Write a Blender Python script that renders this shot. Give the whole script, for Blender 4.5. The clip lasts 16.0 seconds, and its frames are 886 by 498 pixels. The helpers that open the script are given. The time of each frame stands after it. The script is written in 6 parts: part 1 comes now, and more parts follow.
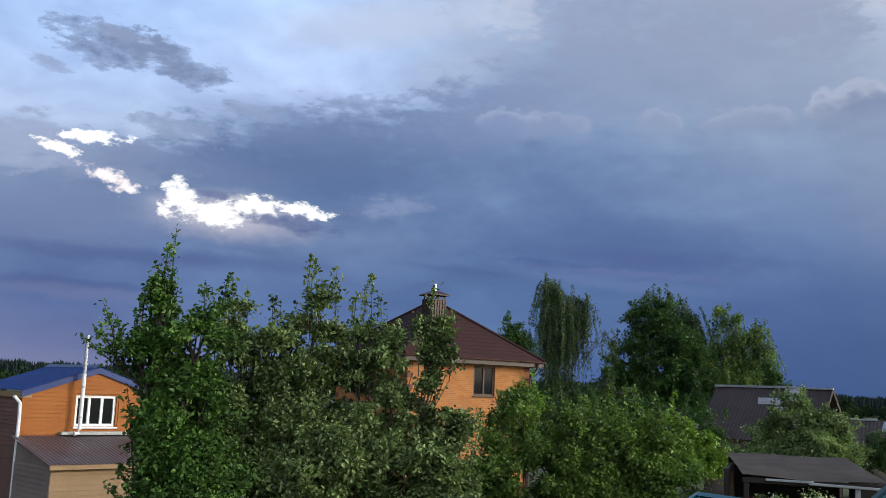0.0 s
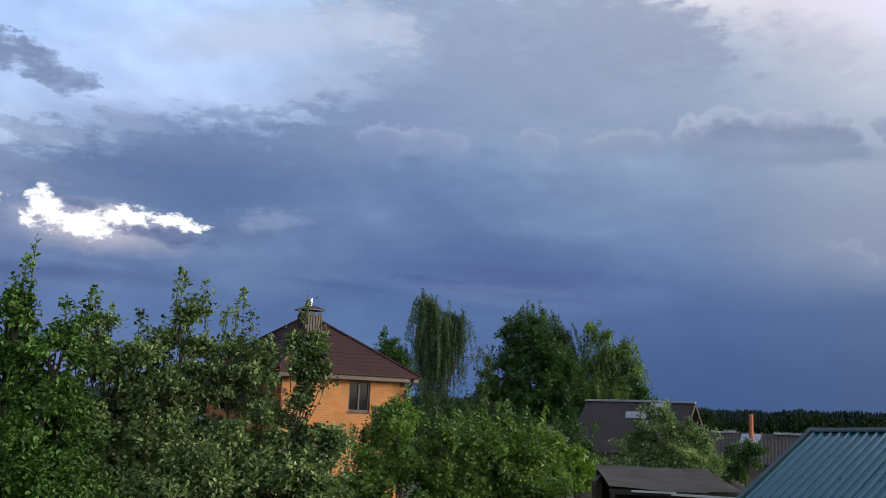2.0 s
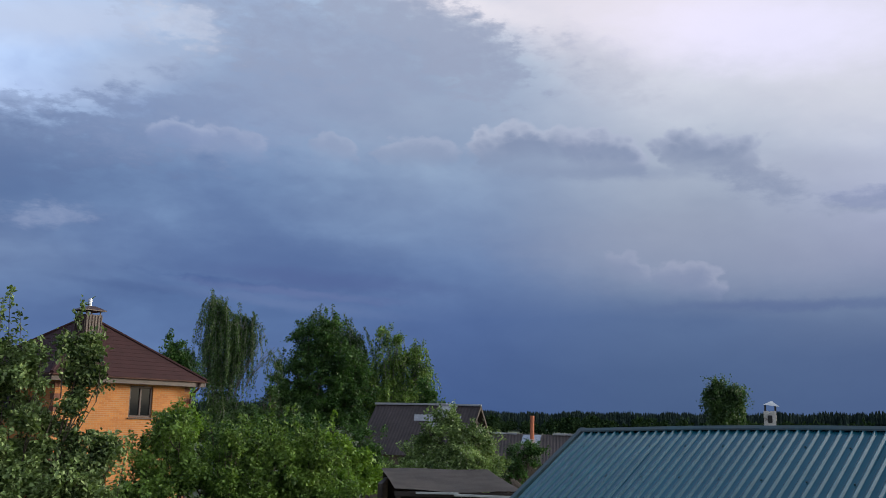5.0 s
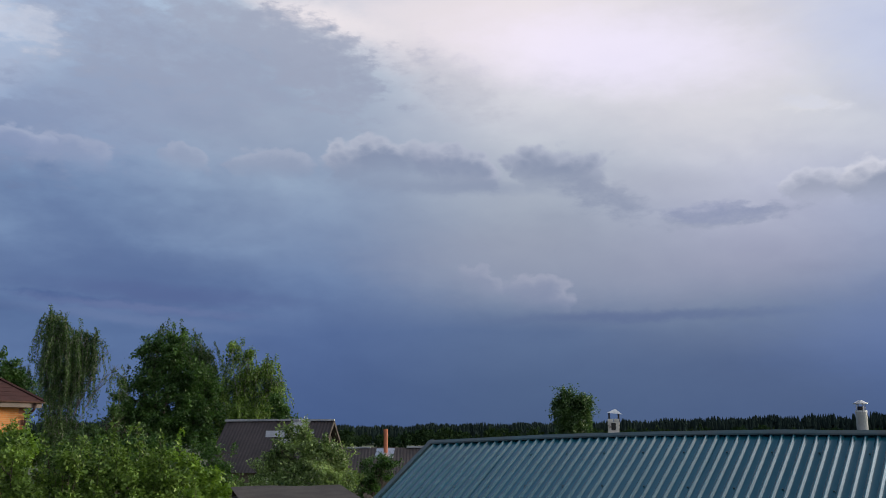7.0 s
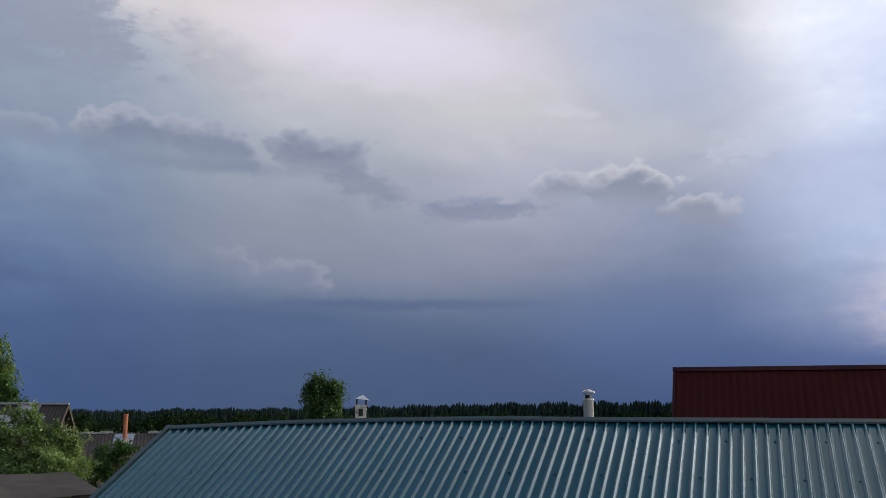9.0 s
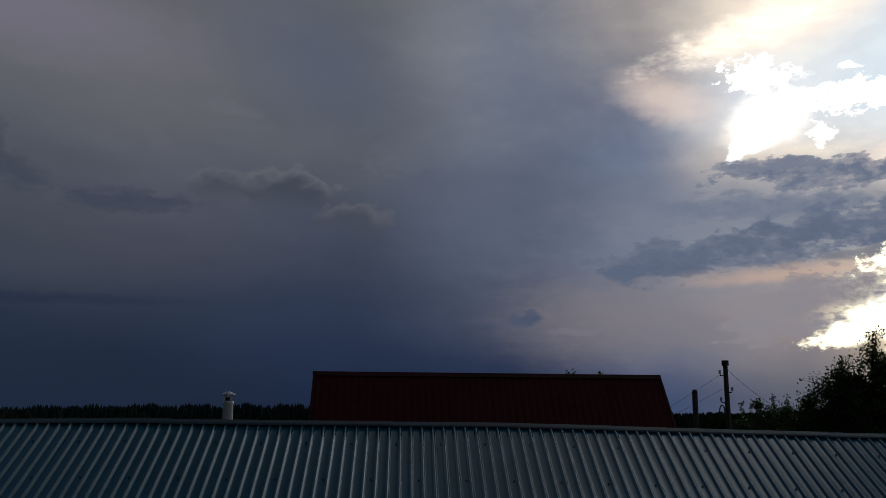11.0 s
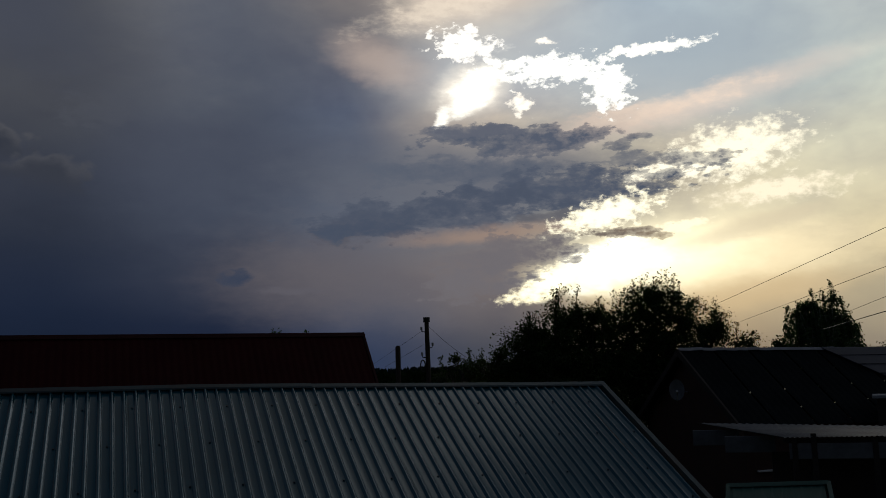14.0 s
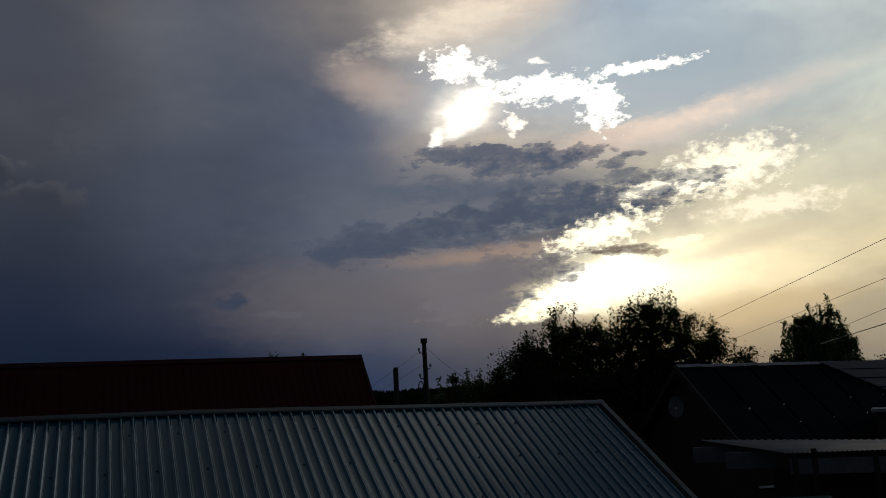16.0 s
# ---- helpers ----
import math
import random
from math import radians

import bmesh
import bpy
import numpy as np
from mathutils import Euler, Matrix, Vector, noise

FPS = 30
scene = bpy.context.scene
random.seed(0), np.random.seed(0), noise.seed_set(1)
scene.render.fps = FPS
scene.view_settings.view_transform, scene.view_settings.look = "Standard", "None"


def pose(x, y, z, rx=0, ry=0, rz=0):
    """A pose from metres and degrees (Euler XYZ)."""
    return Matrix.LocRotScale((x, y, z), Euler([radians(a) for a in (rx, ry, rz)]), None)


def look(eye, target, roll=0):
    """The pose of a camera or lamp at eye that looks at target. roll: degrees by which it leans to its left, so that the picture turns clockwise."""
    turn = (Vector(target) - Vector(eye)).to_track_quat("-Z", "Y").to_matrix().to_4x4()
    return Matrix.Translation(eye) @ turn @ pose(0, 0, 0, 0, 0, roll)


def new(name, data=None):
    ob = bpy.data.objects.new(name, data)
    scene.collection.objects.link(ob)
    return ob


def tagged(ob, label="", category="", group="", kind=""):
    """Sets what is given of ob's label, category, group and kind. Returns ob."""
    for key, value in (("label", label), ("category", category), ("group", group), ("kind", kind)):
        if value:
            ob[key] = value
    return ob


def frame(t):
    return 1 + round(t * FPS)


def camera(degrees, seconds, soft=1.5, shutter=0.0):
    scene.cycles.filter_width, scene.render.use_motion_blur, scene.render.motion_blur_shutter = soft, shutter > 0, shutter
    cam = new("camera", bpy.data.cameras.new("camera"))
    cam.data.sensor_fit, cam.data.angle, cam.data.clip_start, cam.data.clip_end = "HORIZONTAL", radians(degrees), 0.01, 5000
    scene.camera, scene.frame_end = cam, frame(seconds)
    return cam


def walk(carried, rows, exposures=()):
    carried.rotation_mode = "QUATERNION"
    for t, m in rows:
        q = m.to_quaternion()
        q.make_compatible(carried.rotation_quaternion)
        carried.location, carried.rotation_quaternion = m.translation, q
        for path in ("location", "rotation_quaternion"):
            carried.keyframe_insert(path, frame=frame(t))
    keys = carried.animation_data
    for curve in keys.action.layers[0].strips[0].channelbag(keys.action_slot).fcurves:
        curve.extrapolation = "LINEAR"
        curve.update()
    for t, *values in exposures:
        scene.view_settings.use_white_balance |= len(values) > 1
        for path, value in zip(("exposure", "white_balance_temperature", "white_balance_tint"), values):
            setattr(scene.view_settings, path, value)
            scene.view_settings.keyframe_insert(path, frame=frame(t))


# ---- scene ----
cam = camera(49.9, 16.0, 0.9)
EYE = 4.6        # height of the lens above the garden
ARM = 0.296      # the phone is held out from the turning body
VIEW = (
    (0.0, 0.00, 8.58, 2.17), (0.5, 1.54, 9.05, 1.78), (1.0, 3.28, 9.22, 1.62), (1.5, 5.34, 9.47, 1.72),
    (2.0, 7.38, 9.75, 1.78), (2.5, 9.23, 9.75, 1.73), (3.0, 11.16, 9.39, 1.56), (3.5, 13.50, 9.23, 1.59),
    (6.0, 24.10, 11.09, 0.43), (6.5, 26.46, 11.08, 0.05), (7.0, 28.68, 11.15, -0.38), (7.5, 31.25, 11.37, -0.43),
    (8.0, 34.30, 11.60, -0.41), (8.5, 37.98, 11.33, -0.41), (9.0, 43.35, 10.23, -0.22), (9.5, 50.30, 9.58, -0.27),
    (10.0, 55.50, 9.77, -0.25), (12.5, 75.07, 9.59, -0.82), (13.0, 77.84, 8.62, -1.61), (13.5, 80.01, 7.87, -1.86),
    (14.0, 81.65, 7.60, -1.95), (14.5, 82.67, 7.61, -2.13), (15.0, 82.79, 7.97, -2.46), (15.5, 82.03, 8.57, -2.81),
    (16.0, 81.94, 8.83, -2.95))


def polar(az, d, z=0.0):
    """A place by its bearing (degrees clockwise from ahead) and level distance."""
    a = radians(az)
    return Vector((d * math.sin(a), d * math.cos(a), z))


def sight(az, el, d):
    """A place by bearing, level distance and the angle above the eye."""
    return polar(az, d, EYE + d * math.tan(radians(el)))


rows = []
for t, az, pitch, lean in VIEW:
    eye = polar(az, ARM, EYE)
    rows.append((t, look(eye, eye + polar(az, math.cos(radians(pitch)), math.sin(radians(pitch))), lean)))
walk(cam, rows, ((0.0, 0.0, 6250, 10), (3.5, 0.0, 6250, 10), (6.5, 0.0, 6550, 10), (8.5, -0.02, 6900, 10), (8.9, -0.1, 6800, 10), (9.2, -0.5, 6600, 10), (9.5, -1.05, 6400, 10), (10.0, -1.35, 6250, 10),
                 (10.4, -1.75, 6250, 10), (12.2, -3.1, 6450, 10), (13.0, -3.12, 6450, 10), (16.0, -3.1, 6450, 10)))


# ---- sky, cloud and sun ----
def srgb(r, g, b, stops=0.0):
    def lin(c):
        c = c / 255
        return (c / 12.92 if c <= 0.04045 else ((c + 0.055) / 1.055) ** 2.4) * 2 ** stops
    return (lin(r), lin(g), lin(b), 1.0)


class Graph:
    """Small helper that adds nodes to a tree and wires them."""

    def __init__(self, tree):
        self.tree = tree
        tree.nodes.clear()

    def node(self, kind, inputs=(), **props):
        n = self.tree.nodes.new(kind)
        if "operation" in props:
            n.operation = props["operation"]
        if "rotation_type" in props:
            n.rotation_type = props["rotation_type"]
        if "vector_type" in props:
            n.vector_type = props["vector_type"]
        if "feature" in props:
            n.feature = props["feature"]
        if "data_type" in props:
            n.data_type, n.blend_type = props["data_type"], props["blend_type"]
        for key, value in dict(inputs).items():
            if isinstance(value, bpy.types.NodeSocket):
                self.tree.links.new(value, n.inputs[key])
            else:
                n.inputs[key].default_value = value
        return n

    def math(self, op, a, b=0.0, c=0.0):
        return self.node("ShaderNodeMath", {0: a, 1: b, 2: c}, operation=op).outputs[0]

    def vmath(self, op, a, b=(0, 0, 0), out=0):
        return self.node("ShaderNodeVectorMath", {0: a, 1: b}, operation=op).outputs[out]

    def span(self, value, a, b, lo=0.0, hi=1.0, smooth=True):
        n = self.node("ShaderNodeMapRange", {0: value, 1: a, 2: b, 3: lo, 4: hi})
        n.interpolation_type = "SMOOTHSTEP" if smooth else "LINEAR"
        return n.outputs[0]

    def mix(self, f, a, b, blend="MIX"):
        n = self.node("ShaderNodeMix", {0: f, 6: a, 7: b}, data_type="RGBA", blend_type=blend)
        n.clamp_factor = True
        return n.outputs[2]

    def ramp(self, value, stops):
        n = self.node("ShaderNodeValToRGB", {0: value})
        e = n.color_ramp.elements
        while len(e) < len(stops):
            e.new(0.5)
        for el, (p, c) in zip(e, stops):
            el.position, el.color = p, c
        return n.outputs[0]

    def noise(self, vec, scale, detail=4.0, rough=0.55, out=0):
        return self.node("ShaderNodeTexNoise", {"Vector": vec, "Scale": scale, "Detail": detail, "Roughness": rough}).outputs[out]


SUN_AZ, SUN_EL = 93.0, 8.0
GLOW = 3.15     # stops by which the western sky outshines the east

world = bpy.data.worlds.new("evening_sky")
scene.world = world
world.use_nodes = True
world.cycles.sampling_method, world.cycles.sample_map_resolution = "MANUAL", 512
g = Graph(world.node_tree)
ray = g.node("ShaderNodeTexCoord").outputs["Generated"]
xyz = g.node("ShaderNodeSeparateXYZ", {0: ray}).outputs
# bearing and height in degrees; the bearing runs from -120 to 240 so that its seam lies behind
turned = g.node("ShaderNodeVectorRotate", {"Vector": ray, "Angle": radians(60.0)}, rotation_type="Z_AXIS").outputs[0]
txyz = g.node("ShaderNodeSeparateXYZ", {0: turned}).outputs
AZ = g.math("ADD", g.math("MULTIPLY", g.math("ARCTAN2", txyz[0], txyz[1]), 180 / math.pi), 60.0)
EL = g.math("MULTIPLY", g.math("ARCSINE", xyz[2]), 180 / math.pi)
flat = g.vmath("MULTIPLY", ray, (1.0, 1.0, 2.2))
wide = g.noise(flat, 5.0, 5.0, 0.55, 1)
fine = g.noise(flat, 22.0, 5.0, 0.6, 1)
crisp = g.noise(g.vmath("MULTIPLY", ray, (1.0, 1.0, 1.5)), 62.0, 5.0, 0.6, 1)
tone = g.noise(flat, 3.2, 7.0, 0.55)
curl = g.noise(g.vmath("ADD", g.vmath("MULTIPLY", ray, (1.0, 1.0, 1.9)), g.vmath("MULTIPLY", wide, (0.12, 0.12, 0.12))), 8.0, 5.0, 0.55)
place = g.node("ShaderNodeCombineXYZ", {0: AZ, 1: EL}).outputs[0]
shift_wide = g.vmath("MULTIPLY", g.vmath("SUBTRACT", wide, (0.5, 0.5, 0.5)), (7.0, 4.0, 0.0))
shift_fine = g.vmath("MULTIPLY", g.vmath("SUBTRACT", fine, (0.5, 0.5, 0.5)), (3.2, 2.4, 0.0))
SOFT = g.vmath("ADD", place, shift_wide)                      # for broad, soft forms
shift_crisp = g.vmath("MULTIPLY", g.vmath("SUBTRACT", crisp, (0.5, 0.5, 0.5)), (2.6, 2.0, 0.0))
CALM = g.vmath("ADD", g.vmath("ADD", place, g.vmath("MULTIPLY", shift_fine, (0.4, 0.35, 0.0))), g.vmath("MULTIPLY", shift_crisp, (0.2, 0.2, 0.0)))
SHRED = g.math("SUBTRACT", g.noise(g.vmath("MULTIPLY", ray, (1.0, 1.0, 2.6)), 30.0, 7.0, 0.6), 0.5)
FLAKE = g.math("SUBTRACT", g.noise(g.vmath("MULTIPLY", ray, (1.0, 1.0, 1.7)), 75.0, 7.0, 0.62), 0.5)

THIN = g.math("MULTIPLY_ADD", FLAKE, 1.2, 0.92)


def knobs(scale):
    n = g.node("ShaderNodeTexVoronoi", {"Vector": g.vmath("ADD", g.vmath("MULTIPLY", ray, (1.0, 1.0, 1.25)), g.vmath("MULTIPLY", fine, (0.02, 0.02, 0.02)))}, feature="F1")
    n.inputs["Scale"].default_value = scale
    return n.outputs["Distance"]


LUMP = g.math("SUBTRACT", g.math("ADD", g.math("MULTIPLY", knobs(38.0), 0.65), g.math("MULTIPLY", knobs(84.0), 0.35)), 0.42)
sxy = g.node("ShaderNodeSeparateXYZ", {0: SOFT}).outputs
HEIGHT = g.math("DIVIDE", g.math("ADD", EL, g.math("MULTIPLY", g.math("SUBTRACT", sxy[1], EL), 0.45)), 90.0)
BEARING = g.math("ADD", AZ, g.math("MULTIPLY", g.math("SUBTRACT", sxy[0], AZ), 0.5))
sky = None


def column(az, stops, glow=0.0):
    """The sky's colours upward at one bearing, blended from the column before."""
    global sky, last_az
    c = g.ramp(HEIGHT, [(el / 90.0, srgb(*rgb, glow)) for el, rgb in stops])
    sky = c if sky is None else g.mix(g.span(BEARING, last_az, az), sky, c)
    last_az = az


column(-75, [(0, (62, 70, 98)), (10, (84, 94, 122)), (30, (112, 124, 152)), (60, (140, 152, 180))])
column(-40, [(0, (124, 132, 164)), (8, (144, 159, 188)), (20, (175, 201, 238)), (40, (154, 180, 216)), (70, (165, 182, 211))])
column(-22, [(1, (115, 121, 158)), (3, (101, 114, 156)), (5, (89, 110, 156)), (8, (105, 125, 165)), (12, (134, 153, 186)), (14.5, (192, 210, 240)), (18, (183, 207, 247)), (24, (172, 203, 248)), (45, (154, 182, 222))])
column(-8, [(1, (97, 117, 160)), (5, (93, 117, 162)), (9, (115, 136, 173)), (12, (101, 127, 167)), (15, (117, 140, 176)), (17.5, (190, 210, 246)), (24, (182, 208, 248)), (45, (150, 176, 215))])
column(6, [(1, (79, 104, 151)), (4, (92, 117, 161)), (7, (87, 112, 156)), (10, (110, 134, 174)), (14, (115, 139, 177)), (18, (138, 158, 191)), (24, (171, 191, 219)), (45, (100, 120, 152))])
column(20, [(1, (69, 92, 138)), (6, (82, 105, 151)), (9, (105, 128, 169)), (14, (135, 155, 186)), (18, (152, 170, 195)), (24, (171, 188, 209)), (45, (100, 120, 152))])
column(34, [(1, (74, 95, 133)), (3, (78, 99, 137)), (6, (92, 113, 151)), (9, (128, 143, 170)), (12, (149, 160, 181)), (16, (169, 179, 197)), (20, (207, 210, 222)), (25, (228, 225, 232)), (45, (70, 84, 110))])
column(48, [(1, (78, 98, 136)), (4, (85, 104, 141)), (7, (113, 129, 159)), (10, (149, 156, 183)), (14, (180, 186, 209)), (18, (204, 208, 220)), (25, (220, 219, 228)), (45, (118, 128, 148))])
column(58, [(1, (74, 98, 144)), (4, (86, 107, 148)), (8, (122, 137, 170)), (12, (156, 168, 198)), (16, (194, 200, 217)), (25, (206, 210, 219)), (40, (188, 190, 193)), (60, (190, 192, 196))])
column(68, [(1, (28, 37, 61)), (3.5, (36, 45, 66)), (6, (60, 66, 82)), (10, (71, 78, 94)), (16, (86, 91, 103)), (22, (108, 110, 118)), (40, (80, 80, 82)), (60, (72, 73, 75))], GLOW - 0.25)
column(76, [(1, (44, 55, 80)), (6, (84, 87, 100)), (9, (78, 88, 106)), (12, (84, 91, 106)), (16, (86, 94, 112)), (19, (98, 100, 110)), (22, (122, 117, 116)), (40, (86, 85, 84)), (60, (76, 76, 75))], GLOW)
column(85, [(1, (68, 71, 82)), (4, (100, 95, 98)), (6, (122, 112, 109)), (9, (106, 107, 115)), (12, (108, 111, 121)), (15, (203, 188, 170)), (18, (185, 187, 188)), (23, (200, 187, 172)), (40, (98, 96, 93)), (60, (84, 83, 81))], GLOW)
column(95, [(1, (152, 133, 108)), (5, (214, 190, 148)), (8, (255, 243, 204)), (11, (212, 200, 172)), (14, (214, 203, 182)), (18, (164, 177, 186)), (23, (162, 178, 191)), (45, (150, 152, 152))], GLOW)
column(107, [(1, (142, 131, 114)), (6, (200, 185, 150)), (10, (217, 208, 178)), (16, (194, 200, 190)), (23, (190, 197, 198)), (31, (120, 124, 128)), (42, (56, 60, 66)), (60, (54, 58, 64))], GLOW)
column(140, [(0, (200, 196, 188)), (10, (210, 208, 202)), (25, (196, 198, 200)), (42, (150, 154, 160)), (60, (140, 146, 156))], 1.2)
column(190, [(0, (150, 155, 168)), (10, (186, 194, 206)), (25, (196, 208, 224)), (60, (180, 190, 210))], 1.1)
column(228, [(0, (66, 74, 100)), (10, (90, 100, 128)), (30, (116, 128, 155)), (60, (140, 152, 180))])
# broad mottling of the cloud sheet
folds = g.vmath("ADD", g.vmath("MULTIPLY", ray, (1.0, 1.0, 1.7)), g.vmath("MULTIPLY", wide, (0.10, 0.10, 0.10)))
lit = g.noise(folds, 6.5, 4.0, 0.5)
unlit = g.noise(g.vmath("ADD", folds, (0.008, -0.003, 0.022)), 6.5, 4.0, 0.5)
CALMER = g.math("ADD", g.span(AZ, 8.0, 28.0, 1.0, 0.4), g.span(AZ, 60.0, 72.0, 0.0, 0.6))      # the storm front in the middle is smooth
relief = g.math("MULTIPLY", g.math("SUBTRACT", lit, unlit), g.math("MULTIPLY", g.span(EL, 2.5, 9.0, 0.2, 1.1), CALMER))
billow = g.math("ADD", g.math("MULTIPLY", tone, 0.55), g.math("MULTIPLY", curl, 0.45))
billow = g.math("ADD", g.math("MULTIPLY", g.math("SUBTRACT", billow, 0.5), CALMER), 0.5)
sky = g.mix(1.0, sky, g.node("ShaderNodeCombineColor", {0: g.span(billow, 0.3, 0.7, 0.77, 1.23, False), 1: g.span(billow, 0.3, 0.7, 0.79, 1.21, False), 2: g.span(billow, 0.3, 0.7, 0.85, 1.15, False)}).outputs[0], "MULTIPLY")
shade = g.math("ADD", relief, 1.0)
sky = g.mix(1.0, sky, g.node("ShaderNodeCombineColor", {0: shade, 1: shade, 2: g.math("ADD", g.math("MULTIPLY", relief, 0.7), 1.0)}).outputs[0], "MULTIPLY")


def after(p):
    """p in the plane; a negligible term makes each layer wait for the one below, which keeps the shader small."""
    n = g.node("ShaderNodeVectorMath", {0: sky, 1: (1e-9, 1e-9, 0.0), 2: p}, operation="MULTIPLY_ADD")
    return n.outputs[0]


def spot(az, el, wide_r, tall_r, tilt):
    """The plane of the sky seen from a cloud's own middle, in its own half widths."""
    return g.node("ShaderNodeMapping", {0: after(CALM), 1: (az, el, 0), 2: (0, 0, radians(tilt)), 3: (wide_r, tall_r, 1)}, vector_type="TEXTURE").outputs[0]


def bank(az, el, wide_r, tall_r, rgb, amount=1.0, tilt=0.0, glow=0.0, rough=1.5, edge=0.15, fine=False):
    """A ragged patch of cloud: turbulence eats into its outline, thins its fringe and mottles it."""
    global sky
    r = g.vmath("LENGTH", spot(az, el, wide_r, tall_r, tilt), out=1)
    r = g.math("MULTIPLY_ADD", FLAKE if fine else SHRED, rough * (1.5 if fine else 2.0), r)
    fringe = edge * (2.4 if fine else 1.0)
    m = g.math("ADD", g.span(r, 1 + fringe, 1 - fringe, 0.0, amount * 0.62), g.span(r, 1.0, 0.35, 0.0, amount * 0.38))
    if not fine:
        m = g.math("MULTIPLY", m, THIN)
    sky = g.mix(m, sky, srgb(*rgb, glow))


def veil(az, el, wide_r, tall_r, rgb, amount=1.0, tilt=0.0, glow=0.0):
    """A soft breadth of paler or darker cloud with no outline."""
    global sky
    r = g.vmath("LENGTH", spot(az, el, wide_r, tall_r, tilt), out=1)
    r = g.math("MULTIPLY_ADD", SHRED, 0.55, r)
    sky = g.mix(g.span(r, 1.5, 0.2, 0.0, amount), sky, srgb(*rgb, glow))


def heap(az, el, wide_r, tall_r, top, belly, amount=1.0, tilt=0.0, glow=0.0):
    """A heaped cloud: knobbed, lit crown over a dark belly that fades out below."""
    global sky
    p = spot(az, el, wide_r, tall_r, tilt)
    r = g.math("MULTIPLY_ADD", LUMP, 0.85, g.vmath("LENGTH", p, out=1))
    y = g.node("ShaderNodeSeparateXYZ", {0: p}).outputs[1]
    m = g.math("MULTIPLY", g.span(r, 1.14, 0.86, 0.0, amount), g.span(y, -1.0, 0.25))
    crown = g.math("MULTIPLY", g.span(r, 0.3, 1.05), g.span(y, -0.35, 0.6))
    sky = g.mix(m, sky, g.mix(crown, srgb(*belly, glow), srgb(*top, glow)))


# east: the edge of the dark deck against clear sky, small cloud, brilliant slits
veil(-3.5, 21.8, 7.69, 1.53, (196, 206, 228), 0.75, 8)
veil(1.2, 19.7, 4.33, 1.36, (176, 190, 216), 0.7, 20)
bank(-6.6, 14.6, 11.59, 2.11, (112, 131, 168), 0.9, 6, rough=1.5, edge=0.3)
bank(2.4, 16.8, 6.04, 1.87, (122, 140, 176), 0.8, 12, rough=1.6, edge=0.35)
bank(7.9, 18.5, 8.25, 3.23, (142, 158, 190), 0.5, 14, rough=1.3, edge=0.4)
veil(-7.9, 12.9, 11.51, 1.70, (94, 116, 157), 0.8, 2)
bank(-22.2, 12.6, 6.62, 1.43, (146, 160, 190), 0.8, -4, rough=1.5, edge=0.25)
bank(-24.8, 12.7, 2.79, 1.53, (166, 177, 204), 0.85, 0, rough=1.4, edge=0.15)
bank(-16.7, 14.7, 2.64, 0.54, (150, 165, 196), 0.8, -6, rough=2.0, edge=0.15)
bank(-11.7, 16.1, 1.95, 0.48, (150, 166, 198), 0.8, -8, rough=2.0, edge=0.15)
bank(-5.4, 17.1, 3.91, 0.61, (136, 153, 187), 0.75, 8, rough=2.0, edge=0.2)
bank(-20.6, 18.8, 3.05, 1.22, (124, 140, 173), 0.95, -4, rough=1.5, edge=0.14)
bank(-15.9, 18.1, 2.58, 1.09, (127, 143, 175), 0.95, -22, rough=1.5, edge=0.14)
bank(-18.3, 18.7, 1.79, 0.88, (130, 146, 178), 0.9, -18, rough=1.4, edge=0.15)
bank(-23.4, 17.2, 1.07, 0.41, (150, 165, 196), 0.8, -20, rough=1.8, edge=0.2)
bank(-19.9, 19.5, 1.44, 0.34, (152, 166, 195), 0.6, -8, rough=1.6, edge=0.3)
veil(-15.6, 12.3, 5.92, 1.02, (116, 132, 168), 0.6, -3)
veil(-22.8, 9.3, 5.51, 2.04, (122, 136, 170), 0.6, 0)
bank(-20.9, 13.6, 1.92, 0.34, (255, 255, 250), 1.0, 3, rough=2.2, edge=0.1, glow=0.35, fine=True)
bank(-22.5, 12.7, 1.12, 0.31, (255, 250, 244), 1.0, -12, rough=2.6, edge=0.1, glow=0.25, fine=True)
bank(-19.7, 11.4, 1.46, 0.44, (252, 240, 238), 1.0, -18, rough=2.4, edge=0.15, glow=0.2, fine=True)
veil(-12.8, 9.8, 4.49, 1.29, (204, 198, 208), 0.75, -2)
bank(-15.7, 10.7, 1.04, 0.75, (255, 253, 246), 1.0, -42, rough=1.9, edge=0.1, glow=0.35, fine=True)
bank(-13.8, 9.9, 1.90, 0.68, (255, 253, 246), 1.0, 2, rough=1.9, edge=0.1, glow=0.35, fine=True)
bank(-11.6, 10.6, 1.45, 0.54, (255, 253, 246), 1.0, 0, rough=2.1, edge=0.1, glow=0.3, fine=True)
bank(-8.7, 10.5, 1.59, 0.37, (255, 253, 246), 1.0, -8, rough=2.4, edge=0.1, glow=0.3, fine=True)
bank(-16.6, 9.7, 0.41, 0.31, (255, 248, 240), 1.0, 0, rough=2.0, edge=0.15, glow=0.4, fine=True)
bank(-13.5, 11.0, 1.39, 0.27, (112, 124, 160), 0.9, -4, rough=1.6, edge=0.2)
bank(-9.1, 9.6, 2.76, 0.48, (92, 108, 150), 0.8, -4, rough=1.5, edge=0.3)
bank(-3.4, 11.0, 2.08, 0.68, (142, 156, 188), 0.7, 8, rough=1.7, edge=0.5)
bank(5.9, 16.4, 3.19, 0.75, (142, 158, 189), 0.5, -4, rough=1.6, edge=0.5)
